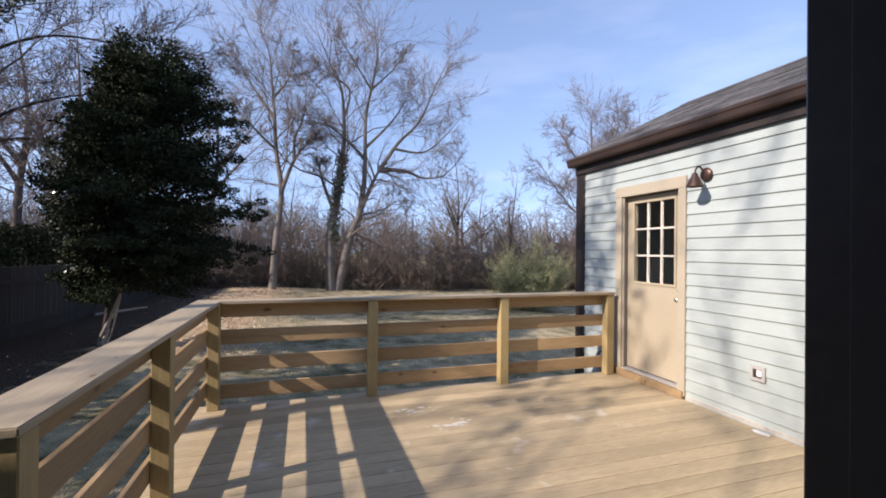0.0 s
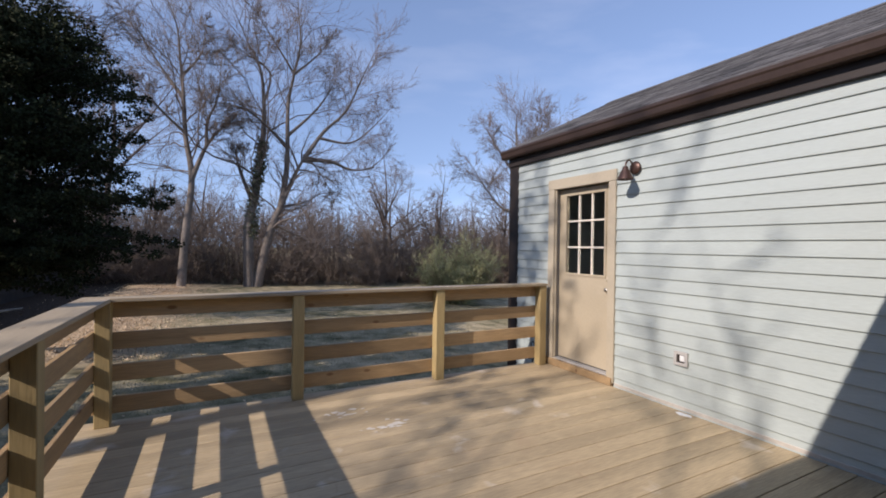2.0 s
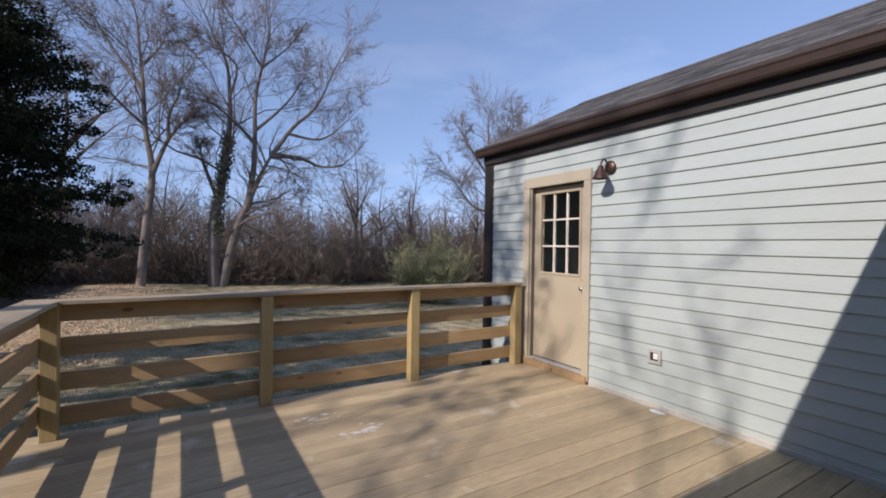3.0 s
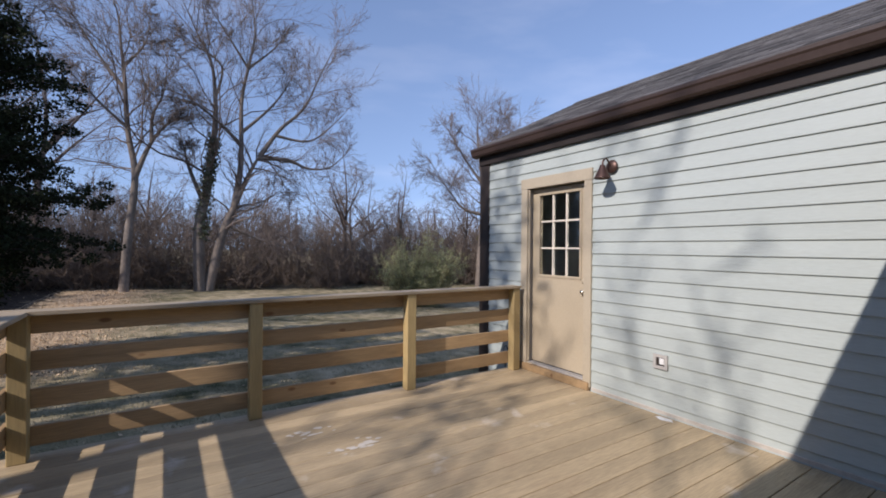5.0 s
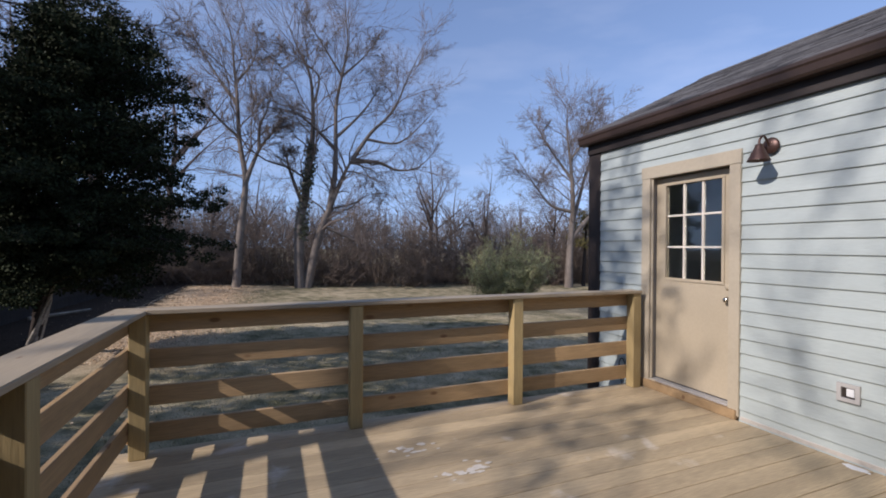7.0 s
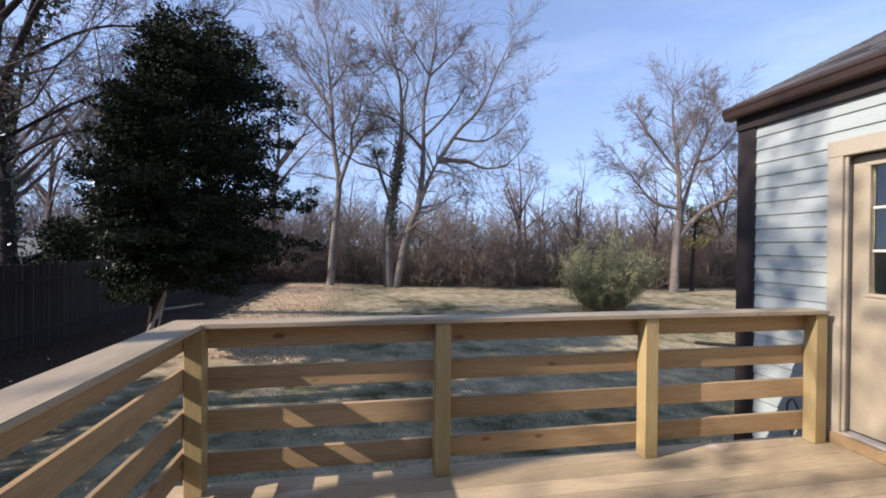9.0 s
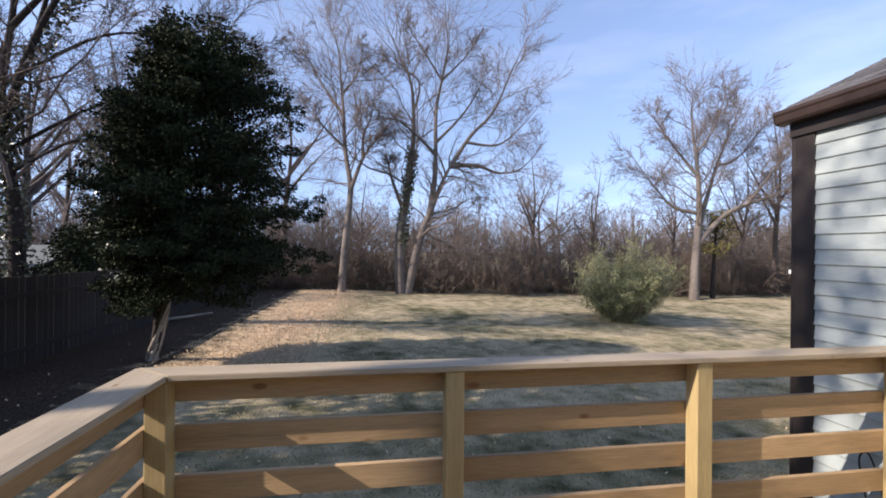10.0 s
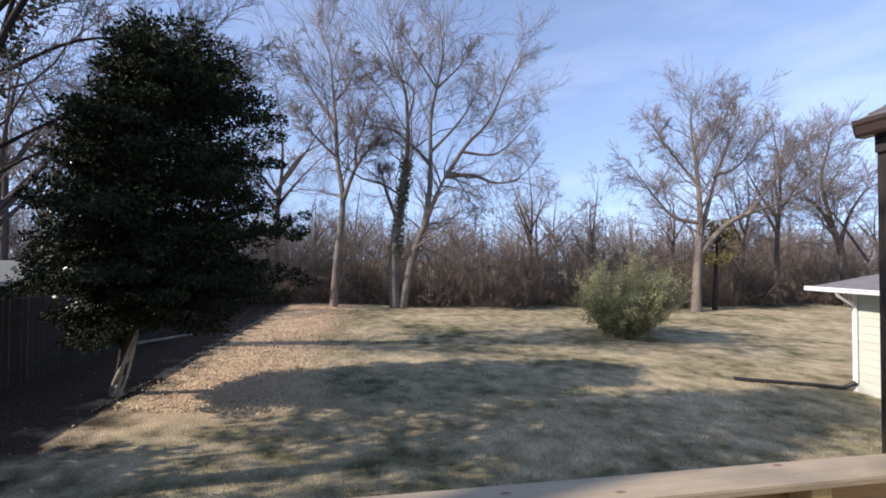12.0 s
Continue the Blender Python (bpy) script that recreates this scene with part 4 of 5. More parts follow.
# twin-trunked tree at the end of the lawn
at = on_ground(-1.75, 23.4)
twin, _ = limbed_tree("bare_tree", at, [
    (0.34, 0.05, 0.3, (0.0, -0.3), (-0.14, 3.3), (0.14, 5.3), (0.42, 6.95), (0.6, 9.0), (0.68, 10.8), (0.35, 12.6), (-0.28, 14.2), (-0.9, 15.6)),
    (0.33, 0.14, -0.3, (0.3, -0.3), (1.05, 2.9), (1.67, 4.95), (2.47, 7.0), (2.9, 7.7)),
    (0.20, 0.03, 0.2, (1.6, 4.8), (1.81, 6.6), (1.88, 8.2), (2.0, 10.9), (2.3, 12.8), (2.6, 14.7), (2.46, 16.5), (2.55, 17.8)),
    (0.15, 0.03, -0.4, (2.85, 7.6), (3.9, 9.15), (5.15, 10.65), (6.2, 12.8), (7.0, 15.0)),
    (0.15, 0.03, -0.3, (2.8, 7.55), (4.35, 7.5), (5.65, 7.2), (6.9, 7.4), (8.4, 8.9)),
    (0.10, 0.02, -0.6, (3.9, 8.7), (5.4, 8.8), (6.9, 9.9), (8.0, 11.2)),
    (0.13, 0.02, -0.5, (1.86, 8.2), (0.8, 9.2), (-0.43, 9.95), (-2.4, 10.0)),
    (0.15, 0.05, 0.3, (-0.06, 4.9), (-0.58, 6.5), (-0.9, 7.5), (-0.7, 7.95)),
    (0.11, 0.02, 0.5, (1.95, 8.8), (3.5, 10.6), (4.5, 12.3), (5.15, 13.8)),
    (0.09, 0.02, 0.4, (0.68, 10.8), (0.95, 12.7), (-0.3, 13.6), (-0.9, 13.9)),
    (0.09, 0.02, 0.2, (2.3, 12.6), (3.6, 14.1), (4.5, 15.4)),
    (0.08, 0.02, -0.4, (2.3, 12.6), (0.95, 14.5), (0.1, 15.5)),
    (0.10, 0.03, -0.5, (1.3, 3.5), (2.7, 3.05), (3.8, 2.65), (5.0, 2.45)),
    (0.05, 0.02, -0.3, (3.2, 7.45), (3.95, 6.4), (4.5, 5.2))],
    21, "tall bare deciduous tree with twin trunks and ivy", bark_pale, 3, (22, 12, 8), 0.60, thin=0.0066, last_steps=1, twigs=twig_grey)
rng = random.Random(4)
ivy_on(spline([Vector((0.0, 0.05, 3.0)), Vector((0.14, 0.15, 5.3)), Vector((0.42, 0.25, 6.9)), Vector((0.55, 0.3, 8.4))], 4), at, rng, twin, 1700, 0.42, 0.15)

at = on_ground(-5.35, 22.6)
limbed_tree("bare_tree", at, [
    (0.25, 0.04, 0.3, (0.1, -0.3), (0.27, 2.7), (0.6, 5.6), (0.38, 7.9), (0.16, 10.2), (-0.06, 12.1), (-0.27, 14.0), (-0.85, 15.7)),
    (0.16, 0.03, -0.3, (0.66, 5.7), (1.24, 7.35), (2.0, 8.35), (2.6, 8.8)),
    (0.12, 0.02, 0.4, (1.2, 7.6), (1.4, 8.8), (1.8, 10.3), (1.93, 12.8)),
    (0.10, 0.02, 0.1, (0.18, 10.0), (-1.1, 11.85), (-2.4, 14.2)),
    (0.10, 0.02, -0.4, (0.38, 8.2), (-1.05, 9.35), (-1.8, 10.7)),
    (0.09, 0.02, 0.4, (0.0, 11.2), (1.0, 12.6), (1.2, 14.4))],
    22, "slender bare deciduous tree with pale trunk", bark_pale, 3, (26, 12, 9), 0.52, thin=0.0066, last_steps=1, twigs=twig_grey)

at = on_ground(16.7, 22.4)
limbed_tree("bare_tree", at, [
    (0.34, 0.04, 0.2, (-0.3, -0.3), (-0.05, 2.5), (0.1, 5.8), (0.0, 8.6), (-0.24, 11.0), (-0.2, 13.0)),
    (0.19, 0.03, 0.4, (-0.03, 4.6), (1.05, 6.8), (1.87, 8.9), (3.2, 11.1), (4.0, 13.2)),
    (0.20, 0.03, -0.4, (0.05, 3.4), (1.56, 5.35), (3.2, 6.1), (5.1, 6.75), (7.1, 8.1), (8.0, 9.8)),
    (0.15, 0.03, 0.2, (0.1, 5.3), (-1.6, 5.8), (-2.85, 7.1), (-4.6, 9.3)),
    (0.13, 0.02, 0.4, (0.0, 7.9), (-1.55, 9.7), (-2.8, 11.9)),
    (0.12, 0.02, -0.6, (3.1, 6.1), (4.85, 8.5), (6.3, 10.8)),
    (0.12, 0.02, 0.5, (1.8, 8.6), (3.0, 8.9), (4.9, 10.3), (6.4, 12.3)),
    (0.10, 0.02, -0.5, (0.0, 9.0), (1.0, 11.0), (1.6, 13.2))],
    23, "broad bare deciduous tree with spreading crown", bark_pale, 3, (26, 14, 9), 0.58, thin=0.0066, last_steps=1, twigs=twig_grey)

at = on_ground(28.4, 23.5)
limbed_tree("bare_tree", at, [
    (0.30, 0.05, 0.2, (0.4, -0.3), (0.0, 3.6), (-0.6, 5.0), (-1.5, 6.6), (-3.0, 7.3), (-5.1, 6.6)),
    (0.17, 0.03, 0.3, (-0.4, 4.6), (-1.2, 8.4), (-0.6, 10.8), (0.1, 12.6)),
    (0.16, 0.03, -0.3, (0.0, 4.2), (0.4, 6.1), (1.9, 8.0), (3.5, 8.6)),
    (0.12, 0.02, 0.5, (2.1, 3.0), (0.6, 5.6), (-0.3, 7.2), (0.6, 9.3))],
    26, "crooked bare tree with bowed limbs behind the garage", bark_grey, 3, (24, 12, 8), 0.55, thin=0.0066, last_steps=1, twigs=twig_grey)

# ivy-clad tree by the fence, its boughs reaching over the yard
at = on_ground(-12.9, 11.2)
side_tree, _ = limbed_tree("bare_tree", at, [
    (0.25, 0.06, -0.3, (0, -0.3), (0.1, 3.0), (-0.1, 6.0), (0.2, 9.0), (0.3, 13.0)),
    (0.12, 0.02, -0.7, (-0.05, 5.4), (0.9, 7.6), (2.2, 9.3), (4.6, 10.4), (7.0, 10.2)),
    (0.07, 0.02, -0.5, (0.9, 7.6), (1.6, 10.0), (3.2, 12.4)),
    (0.05, 0.02, -0.5, (0.1, 4.2), (1.6, 5.0), (3.0, 5.2), (4.2, 5.6)),
    (0.12, 0.03, 0.5, (0.1, 7.0), (-1.5, 9.0), (-3.0, 10.2)),
    (0.06, 0.02, 0.8, (0.0, 4.9), (1.8, 6.4), (3.8, 7.2), (6.0, 7.6)),
    (0.06, 0.02, 0.6, (0.0, 6.4), (2.0, 8.2), (4.0, 8.6), (6.2, 8.8)),
    (0.09, 0.03, -0.2, (0.2, 8.0), (2.6, 11.0), (4.0, 13.6))],
    24, "large bare tree with ivy on its trunk by the fence", bark_dark, 3, (30, 12, 7), 0.46, thin=0.0075, last_steps=1, twigs=twig_grey)
ivy_on(spline([Vector((0.05, 0, 0.3)), Vector((0.1, -0.1, 3)), Vector((-0.1, -0.2, 6.4))], 5), at, rng, side_tree, 2600, 0.40, 0.11)
ivy_on(spline([Vector((0.0, -0.1, 5.4)), Vector((0.9, -0.4, 7.6)), Vector((2.2, -0.7, 9.2))], 5), at, rng, side_tree, 900, 0.3, 0.11)

# small cedar standing beside the broad tree
def build_cedar():
    at = on_ground(18.1, 22.9)
    rng = random.Random(57)
    c = empty("cedar_tree", at, "small cedar with yellow-green foliage and dark trunk", "tree")
    wood, leaves = Tubes(), Tubes()
    wood.tube([Vector((0, 0, -0.3)), Vector((0.1, 0, 2.2)), Vector((0.3, 0, 5.6))], [0.16, 0.12, 0.03], 7)
    for k in range(36):
        h = rng.uniform(2.9, 5.6)
        a = rng.uniform(0, 6.28)
        R = 1.3 * (1.25 - (h - 2.9) / 3.2) * math.sqrt(rng.random())
        p = Vector((0.25 + R * math.cos(a), R * math.sin(a), h))
        wood.tube([Vector((0.2, 0, h - 0.3)), p], [0.03, 0.01], 3)
        clump(leaves, rng, p, rng.uniform(0.25, 0.42), 70, 0.13)
    attach("trunk", wood.mesh("trunk"), bark_dark, c, at)
    attach("crown", leaves.mesh("crown", False), cedar_leaf, c, at)


build_cedar()

# a pale fallen branch on the bare earth
t = Tubes()
a, b = Vector((-9.7, 12.3, 0)), Vector((-8.5, 13.1, 0))
pts = []
for i in range(9):
    q = a.lerp(b, i / 8)
    q.y += 0.06 * math.sin(i * 1.3)
    q.z = terrain(q.x, q.y) + 0.05 + 0.015 * i
    pts.append(q)
t.tube(pts, [0.055 - 0.003 * i for i in range(9)], 7)
tagged(attach("fallen_branch", t.mesh("fallen_branch"), vine_bark), "pale fallen branch lying on bare earth", "branch")

# tree west of the house whose branches dapple the deck and wall
at = on_ground(-15.0, -8.4)
dapple_tree, _ = limbed_tree("bare_tree", at, [
    (0.26, 0.04, 0.3, (0, -0.3), (0.2, 4.0), (0.5, 9.0), (0.9, 14.0), (1.0, 20.0)),
    (0.07, 0.02, 2.2, (0.3, 7.0), (1.5, 11.0), (3.0, 14.4), (4.6, 18.2)),
    (0.07, 0.02, 3.2, (0.4, 8.0), (1.0, 12.0), (1.6, 15.6), (2.0, 20.0)),
    (0.07, 0.02, 4.2, (0.4, 8.0), (1.4, 11.5), (2.6, 14.0), (3.2, 18.0)),
    (0.07, 0.02, 3.8, (0.4, 7.0), (2.4, 10.5), (4.0, 12.6), (5.4, 15.0)),
    (0.06, 0.02, 4.6, (0.6, 9.5), (-1.0, 13.5), (-2.0, 18.0))],
    25, "tall bare tree beyond the house", bark_grey, 3, (12, 6, 4), 0.28, thin=0.016, last_steps=1)
dapple_tree.scale = (0.62, 0.62, 0.62)


def build_cable():
    """Loop of black cable hanging down the wall below the deck corner."""
    t = Tubes()
    line = spline([Vector((-0.026, 0.16, -0.25)), Vector((-0.05, 0.20, 0.02)), Vector((-0.05, 0.27, 0.20)), Vector((-0.045, 0.33, 0.14)), Vector((-0.04, 0.30, -0.06)), Vector((-0.026, 0.24, -0.45)), Vector((-0.026, 0.25, -1.0))], 6)
    t.tube(line, [0.006] * len(line), 6)
    tagged(attach("cable", t.mesh("cable"), black_pipe), "loop of black cable against the siding", "cable")


build_cable()


# ---- background wood: a few kinds of bare tree, repeated ----
def bare_kind(seed, height, spread, label):
    rng = random.Random(seed)
    limbs = [(height * 0.021, 0.02, rng.uniform(-1, 1), (0, -0.4), (rng.uniform(-.2, .2), height * 0.3), (rng.uniform(-.4, .4), height * 0.65), (rng.uniform(-.5, .5), height))]
    for k in range(5):
        s = (-1) ** k * rng.uniform(0.5, 1) * spread
        h = height * rng.uniform(0.28, 0.55)
        limbs.append((height * 0.010, 0.015, rng.uniform(-2.5, 2.5), (0, h), (s * 0.45, h + height * 0.16), (s, h + height * rng.uniform(0.25, 0.42))))
    return limbed_tree("background_tree", on_ground(-60 + seed, 70), limbs, seed, label, bark_grey, 3, (11, 7, 5), 0.46, thin=0.010, last_steps=1, twigs=twig_far)[0]


kinds = [bare_kind(31, 11.0, 3.6, "bare grey woodland tree"), bare_kind(32, 8.5, 3.2, "bare grey woodland tree"), bare_kind(33, 13.0, 4.2, "bare grey woodland tree")]
for k in kinds:
    k["group"] = "woodland trees"
rng = random.Random(77)
for i in range(32):
    x = -30 + 80 * (i + rng.random()) / 32
    y = rng.uniform(28, 42) + (6 if abs(x - 3) < 5 else 0)
    k = kinds[rng.randrange(3)]
    s = rng.uniform(0.55, 0.95)
    m = pose(*on_ground(x, y), 0, 0, rng.uniform(0, 360))
    ob = copy_thing(k, m)
    ob.scale = (s, s, s * rng.uniform(0.85, 1.0))
for x, y, k, s in ((-17.5, 17.5, 0, 1.0), (-21, 23, 2, 1.0), (-15.5, 25.5, 1, 1.15), (-9.6, 29.5, 2, 1.15), (-24, 30, 0, 1.2), (-18.5, 29.0, 2, 0.9), (21.5, 25.0, 1, 1.15), (-14.6, 21.5, 0, 1.25), (-18.0, 25.0, 2, 1.15), (-11.6, 22.5, 2, 0.95)):
    ob = copy_thing(kinds[k], pose(*on_ground(x, y), 0, 0, 37 * x))
    ob.scale = (s, s, s)
for k, (x, y) in zip(kinds, ((-11.5, 25.5), (9.5, 31.0), (24.5, 24.5))):
    k.location = on_ground(x, y)


# ---- brown thicket that closes the lawn ----
def thicket_kind(seed, width, height, stems):
    rng = random.Random(seed)
    t = Tubes()
    for _ in range(stems):
        x = rng.uniform(-width / 2, width / 2)
        p = Vector((x, rng.uniform(-0.9, 0.9), -0.2))
        d = (Vector((rng.uniform(-0.8, 0.8), rng.uniform(-0.6, 0.6), 1))).normalized()
        L = height * rng.uniform(0.45, 1.0) * (1 - 0.25 * abs(x) / width)
        q, _ = wander(rng, p, d, L, 6, 0.30, -0.03)
        t.tube(q, [0.018 * (1 - 0.75 * j / 6) for j in range(7)], 3)
        sprout(t, rng, q, 0.014, 0.005, L * 0.42, 0, 2, (9, 7), 0.4, -0.02, 0.08, 0.0075, 1)
    shrub = empty("thicket_shrub", (0, 0, 0), "dense leafless brown thicket shrub", "shrub", "thicket at the end of the lawn")
    attach("brushwood", t.mesh("brushwood"), twig_brown, shrub)
    return shrub


shrubs = [thicket_kind(41, 3.2, 4.4, 52), thicket_kind(42, 3.0, 5.2, 48), thicket_kind(43, 3.2, 3.7, 54)]
spots = []
for row, (y0, n) in enumerate(((24.6, 25), (26.4, 20), (28.4, 15))):
    for i in range(n):
        spots.append((-17 + 50 * (i + rng.random() * 0.6) / n, y0 + rng.uniform(-0.6, 0.8)))
for i, (x, y) in enumerate(spots):
    k = shrubs[i % 3]
    if i < 3:
        k.location = on_ground(x, y)
        continue
    ob = copy_thing(k, pose(*on_ground(x, y), 0, 0, rng.choice((0, 180)) + rng.uniform(-25, 25)))
    s = rng.uniform(0.78, 1.12)
    ob.scale = (s, s, s * rng.uniform(0.72, 1.25))


# ---- the deep wood behind the thicket ----
def build_far_wood():
    rng = random.Random(44)
    t = Tubes()
    for i in range(720):
        y = rng.uniform(28.5, 40) if i < 440 else rng.uniform(40, 66)
        x = rng.uniform(-1.15, 1.5) * y
        h = rng.uniform(3.8, 7.6) + (y - 29) * 0.11
        fork = h * rng.uniform(0.18, 0.42)
        lean = Vector((rng.uniform(-.25, .25), 0, 1)).normalized()
        q, _d = wander(rng, Vector((x, y, terrain(x, y) - 0.2)), lean, fork, 2, 0.1, 0.03)
        t.tube(q, [0.07, 0.06, 0.05], 3)
        for k in range(rng.randint(5, 8)):
            a, tilt = rng.uniform(0, 6.28), rng.uniform(0.15, 1.05)
            d = Vector((math.cos(a) * math.sin(tilt), math.sin(a) * math.sin(tilt), math.cos(tilt)))
            L = (h - fork) * rng.uniform(0.75, 1.05) * (1 - 0.25 * tilt)
            b, _d = wander(rng, q[-1], d, L, 5, 0.22, 0.07)
            t.tube(b, [0.038 * (1 - 0.75 * j / 5) for j in range(6)], 3)
            sprout(t, rng, b, 0.03, 0.01, L * 0.44, 0, 2, (5, 4), 0.35, 0.03, 0.2, 0.014, 1)
    tagged(attach("far_wood", t.mesh("far_wood"), twig_far), "deep leafless wood, brown and grey", "woodland", kind="stuff")


build_far_wood()


# ---- leafy trees ----
def build_evergreen():
    at = on_ground(-7.72, 7.55)
    rng = random.Random(51)
    e = empty("evergreen_tree", at, "dense dark evergreen tree with glossy leaves and ivy-wrapped trunk", "tree")
    wood = Tubes()
    trunk = spline([Vector((0, 0, -0.3)), Vector((0.08, 0.02, 0.6)), Vector((0.25, 0, 1.6)), Vector((0.35, -0.05, 3.4)), Vector((0.55, 0, 6.6))], 4)
    wood.tube(trunk, [0.115 - 0.005 * j for j in range(len(trunk))], 10)
    for k in range(4):
        a = k * 1.6
        vine = [Vector((0.07 * math.cos(a + u * 3), 0.07 * math.sin(a + u * 3), -0.1 + 1.7 * u)) + Vector((0.22 * u, 0, 0)) for u in [j / 10 for j in range(11)]]
        wood.tube(vine, [0.05 - 0.002 * j for j in range(11)], 6)
    crown = Tubes()
    # reach of the boughs to either side, by height above the ground
    prof = ((1.2, 0.45, 1.75), (2.0, 0.6, 2.35), (2.8, 0.85, 2.75), (3.6, 1.15, 2.5), (4.3, 1.25, 2.5), (5.0, 0.75, 2.15), (5.7, 0.65, 2.0), (6.3, 0.5, 1.65), (6.8, 0.3, 1.15), (7.1, 0.15, 0.7))
    def reach(h, a):
        for (h0, l0, r0), (h1, l1, r1) in zip(prof, prof[1:]):
            if h <= h1:
                u = max(0, (h - h0) / (h1 - h0))
                break
        else:
            u = 1
        left, right = l0 + (l1 - l0) * u, r0 + (r1 - r0) * u
        c = math.cos(a)
        mid = 0.5 * (left + right) * 0.95
        return mid + (right - mid) * c ** 2 if c > 0 else mid + (left - mid) * c ** 2
    def stem(h):
        return Vector((0.10 + 0.085 * h, 0, h))
    # close inner growth
    for k in range(330):
        h = 1.35 + 5.35 * rng.random() ** 1.1
        a = rng.uniform(0, 2 * math.pi)
        rr = reach(h, a) * 0.80 * math.sqrt(rng.uniform(0.05, 1.0))
        clump(crown, rng, stem(h) + Vector((rr * math.cos(a), rr * math.sin(a), 0)), rng.uniform(0.26, 0.40), 130, 0.078)
    # tiers of boughs, each with pointed sprays that break the outline
    tiers = 17
    for tier in range(tiers):
        h0 = 1.55 + 5.2 * tier / tiers
        n = 11 if tier < 12 else 7
        twist = rng.uniform(0, 6.28)
        for k in range(n):
            a = twist + 2 * math.pi * (k + rng.uniform(-0.3, 0.3)) / n
            h = h0 + rng.uniform(-0.34, 0.34)
            R = reach(h, a) * rng.uniform(0.86, 1.16)
            if 2.2 < h < 3.1 and math.cos(a) > 0.75:
                R *= 1.22
            d = Vector((math.cos(a), math.sin(a), rng.uniform(-0.2, 0.45))).normalized()
            q, _ = wander(rng, stem(h - 0.25), d, R, 7, 0.10, -0.01)
            wood.tube(q, [0.034 - 0.004 * j for j in range(8)], 4)
            for j in range(2, 8):
                w = 0.46 * (1 - 0.75 * j / 7) + 0.10
                for side in (-1, 1, -1, 1):
                    sd = Vector((-math.sin(a) * side, math.cos(a) * side, rng.uniform(-0.2, 0.55)))
                    tip = (sd + d * rng.uniform(0.3, 1.0)).normalized()
                    for g in range(4):
                        c = q[j] + tip * w * (g + 0.5) / 4
                        clump(crown, rng, c, 0.12 * (1.15 - 0.2 * g), 7, 0.066, 0.6)
                clump(crown, rng, q[j], 0.15, 12, 0.066, 0.6)
    # two leading tops
    for x0, lean, top in ((0.35, -0.02, 7.1), (1.0, 0.10, 6.95)):
        for g in range(12):
            h = 6.0 + (top - 6.0) * g / 11
            clump(crown, rng, Vector((x0 + lean * g * 0.3, rng.uniform(-0.1, 0.1), h)), 0.34 - 0.021 * g, 75, 0.066)
    attach("trunk", wood.mesh("trunk"), bark_dark, e, at, 0, "trunk wound with pale vine stems")
    attach("crown", crown.mesh("crown", False), holly_leaf, e, at, 0, "dense dark green crown")
    t = Tubes()
    for _ in range(1900):
        h = rng.uniform(1.1, 4.4)
        a = rng.uniform(2.2, 4.3)
        R = reach(max(h, 1.2), a) * rng.uniform(0.85, 1.1)
        t.leaf(stem(h) + Vector((R * math.cos(a), R * math.sin(a), 0)), rand_dir(rng), rand_dir(rng), 0.072, 0.055)
    attach("ivy", t.mesh("ivy", False), ivy_leaf, e, at, 0, "pale-edged ivy on the outside of the crown")
    pale = Tubes()
    for k in range(4):
        a = 3.4 + k * 0.8
        vine = [Vector(((0.085 + 0.03 * math.sin(u * 9 + k)) * math.cos(a + u * 3.4), (0.085 + 0.03 * math.sin(u * 9 + k)) * math.sin(a + u * 3.4), -0.1 + 1.5 * u)) + Vector((0.22 * u, 0, 0)) for u in [j / 12 for j in range(13)]]
        pale.tube(vine, [0.048 - 0.002 * j for j in range(13)], 6)
    attach("vine", pale.mesh("vine"), vine_bark, e, at, 0, "pale twisted vine stem")


build_evergreen()


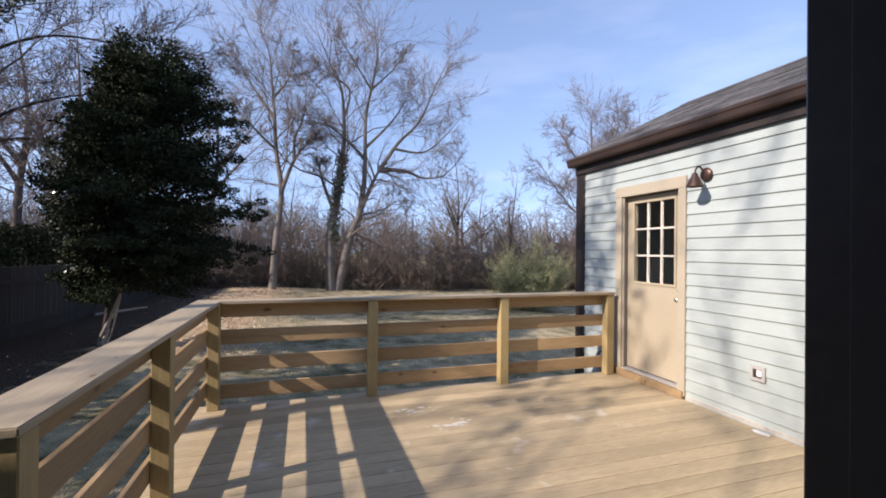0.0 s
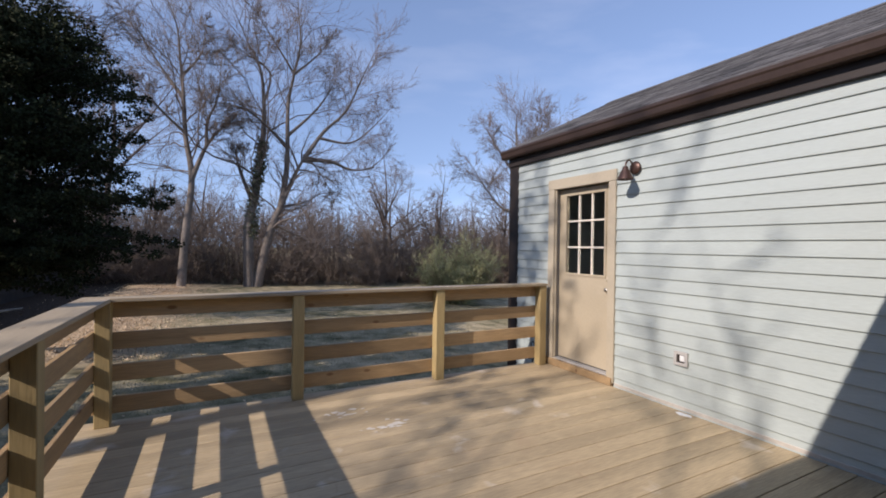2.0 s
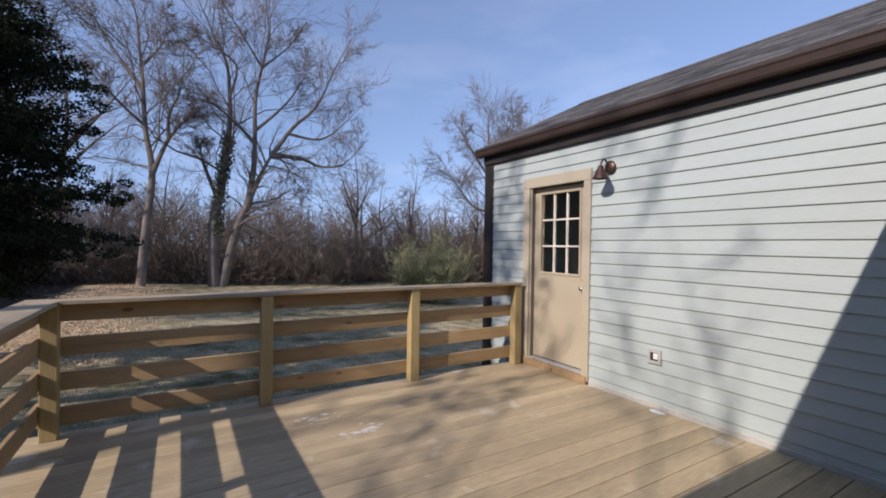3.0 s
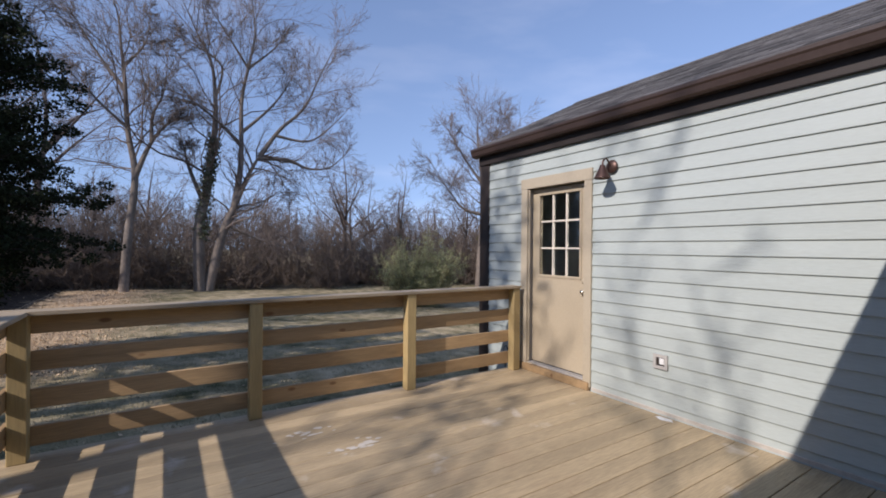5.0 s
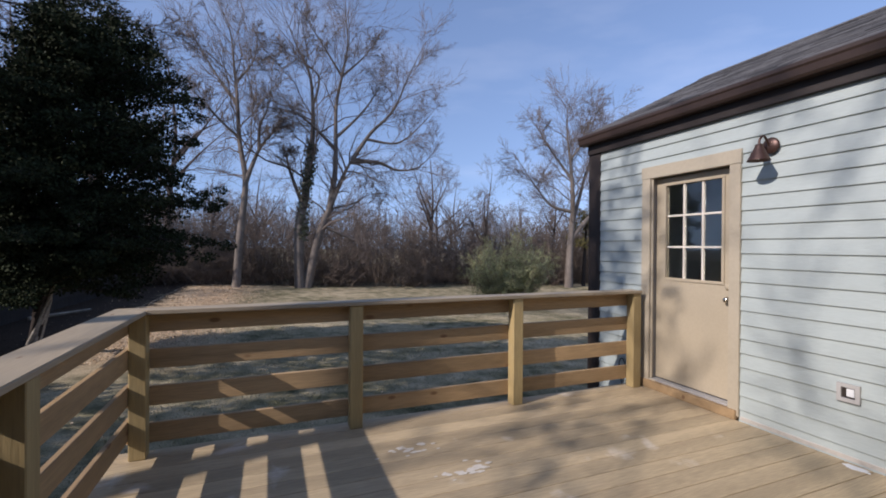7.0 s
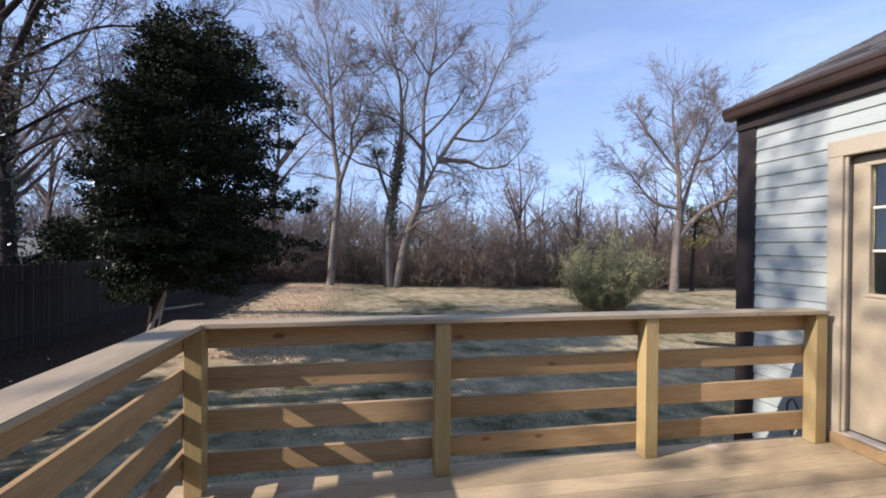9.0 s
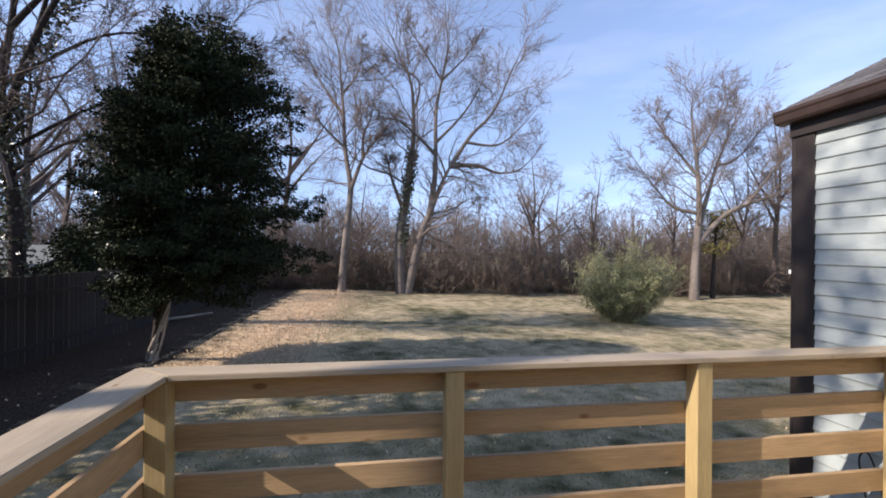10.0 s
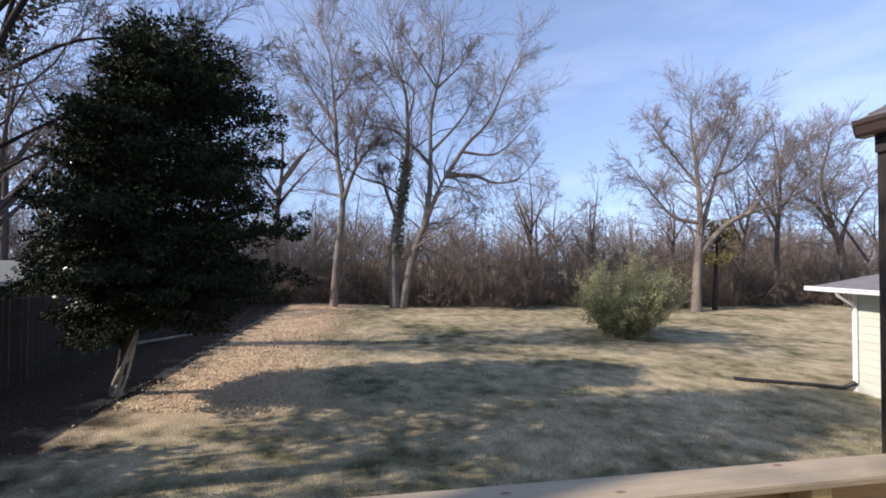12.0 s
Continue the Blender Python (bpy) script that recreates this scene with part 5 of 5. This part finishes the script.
def build_bush():
    at = on_ground(7.1, 15.0)
    rng = random.Random(52)
    b = empty("olive_bush", at, "rounded feathery olive-green bush on the lawn", "bush")
    wood, leaves = Tubes(), Tubes()
    for k in range(150):
        a = rng.uniform(0, 2 * math.pi)
        out = rng.random() ** 0.6
        d = Vector((math.cos(a) * out * 0.68, math.sin(a) * out * 0.68, 1.0 - 0.40 * out)).normalized()
        L = rng.uniform(2.5, 4.2) * (1 - 0.30 * out)
        p = Vector((math.cos(a) * 0.5 * out, math.sin(a) * 0.5 * out, -0.1))
        q, _ = wander(rng, p, d, L, 7, 0.14, 0.01)
        wood.tube(q, [0.022 * (1 - 0.85 * j / 7) for j in range(8)], 3)
        for j in range(1, 8):
            for _ in range(3):
                s, _d = wander(rng, q[j].lerp(q[j - 1], rng.random()), (rand_dir(rng) + Vector((0, 0, 0.5))).normalized(), rng.uniform(0.25, 0.55), 3, 0.3, 0.05)
                wood.tube(s, [0.006, 0.005, 0.004, 0.003], 3)
                for _k in range(20):
                    c = s[rng.randrange(1, 4)] + rand_dir(rng) * 0.09
                    leaves.leaf(c, (rand_dir(rng) + Vector((0, 0, 0.4))).normalized(), rand_dir(rng), rng.uniform(0.05, 0.10), rng.uniform(0.025, 0.04))
    # short side shoots that round out the skirt of the bush
    for k in range(90):
        a = rng.uniform(0, 2 * math.pi)
        d = Vector((math.cos(a), math.sin(a), rng.uniform(0.1, 0.7))).normalized()
        q, _ = wander(rng, Vector((math.cos(a) * 0.5, math.sin(a) * 0.5, rng.uniform(0.2, 1.3))), d, rng.uniform(0.8, 1.5), 5, 0.16, 0.03)
        wood.tube(q, [0.010 * (1 - 0.8 * j / 5) for j in range(6)], 3)
        for j in range(1, 6):
            for _k in range(34):
                leaves.leaf(q[j] + rand_dir(rng) * 0.2 * rng.random(), (rand_dir(rng) + Vector((0, 0, 0.4))).normalized(), rand_dir(rng), rng.uniform(0.05, 0.10), rng.uniform(0.025, 0.04))
    b.scale = (0.93, 0.93, 1.0)
    attach("branchwork", wood.mesh("branchwork"), twig_brown, b, at)
    attach("foliage", leaves.mesh("foliage", False), olive_leaf, b, at, 0, "fine olive-green foliage")


build_bush()


# evergreens on the west side, most added out of view, that shade the near lawn and the fence line
def shade_tree(x, y, low, high, wide, seed, clumps):
    at = on_ground(x, y)
    rng = random.Random(seed)
    e = empty("evergreen_tree", at, "dark evergreen tree added beside the fence to cast shade", "tree", "evergreens along the fence")
    wood, crown = Tubes(), Tubes()
    wood.tube([Vector((0, 0, -0.3)), Vector((0, 0, high * 0.5)), Vector((0.1, 0, high))], [0.2, 0.15, 0.04], 8)
    for k in range(clumps):
        u = rng.random()
        h = low + (high - low) * u
        a = rng.uniform(0, 2 * math.pi)
        R = wide * (1 - 0.75 * u) * math.sqrt(rng.uniform(0.1, 1))
        c = Vector((R * math.cos(a), R * math.sin(a), h))
        wood.tube([Vector((0, 0, h - 0.3)), c], [0.03, 0.008], 3)
        clump(crown, rng, c, rng.uniform(0.35, 0.6), 60, 0.16)
    attach("trunk", wood.mesh("trunk"), bark_dark, e, at)
    attach("crown", crown.mesh("crown", False), holly_leaf, e, at)
    return e


shade_tree(-12.3, 0.4, 2.5, 9.4, 2.1, 53, 260)
# sparse high crown, unseen, added to mottle the wall by the corner board
shade_tree(-12.4, -2.2, 8.0, 11.2, 1.1, 58, 15)
shade_tree(-11.2, 2.9, 5.6, 12.5, 2.7, 54, 300)
# low trees; those south of the evergreen are unseen and only block sun
low_tree = shade_tree(-13.4, -7.8, 0.4, 4.3, 1.9, 55, 130)
for x, y, s in ((-12.6, -1.5, 0.95), (-12.6, -3.6, 0.92), (-12.7, -5.6, 0.95), (-12.3, 3.0, 0.97), (-13.9, 15.2, 0.68), (-13.7, 17.0, 0.68), (-13.6, 19.0, 0.68), (-13.8, 21.0, 0.68), (-13.4, 23.0, 0.68), (-13.0, 25.2, 0.68)):
    ob = copy_thing(low_tree, pose(*on_ground(x, y), 0, 0, 50 * x))
    ob.scale = (s, s, s)


# ---- grass and fallen leaves ----
def build_grass():
    rng = random.Random(61)
    t = Tubes()
    for _ in range(42000):
        u = rng.random()
        y = 0.6 + 15 * u ** 1.3
        x = rng.uniform(-5.5, 9.5)
        p = Vector((x, y, terrain(x, y) - 0.005))
        h = rng.uniform(0.03, 0.075)
        t.leaf(p, Vector((rng.uniform(-0.8, 0.8), rng.uniform(-0.8, 0.8), 0.8)).normalized(), rand_dir(rng), h, 0.011)
    tagged(attach("grass", t.mesh("grass", False), grass_blade), "short dormant lawn grass, straw and dull green", "grass", kind="stuff")
    t = Tubes()
    for _ in range(24000):
        v = rng.random()
        y = 6.6 + 17.5 * v
        x = max(-5.9 + 0.03 * (y - 8) + rng.gauss(0, 0.95), -7.6)
        if rng.random() < 0.05:
            x, y = rng.uniform(-9, 4), rng.uniform(1, 23)
        d = Vector((rng.uniform(-1, 1), rng.uniform(-1, 1), rng.uniform(0.0, 0.5))).normalized()
        t.leaf(Vector((x, y, terrain(x, y) + 0.008)), d, Vector((rng.uniform(-.5, .5), rng.uniform(-.5, .5), 1)), rng.uniform(0.03, 0.07), rng.uniform(0.018, 0.04))
    tagged(attach("fallen_leaves", t.mesh("fallen_leaves", False), dry_leaf), "drift of dry tan fallen leaves on the lawn", "leaves", kind="stuff")


build_grass()
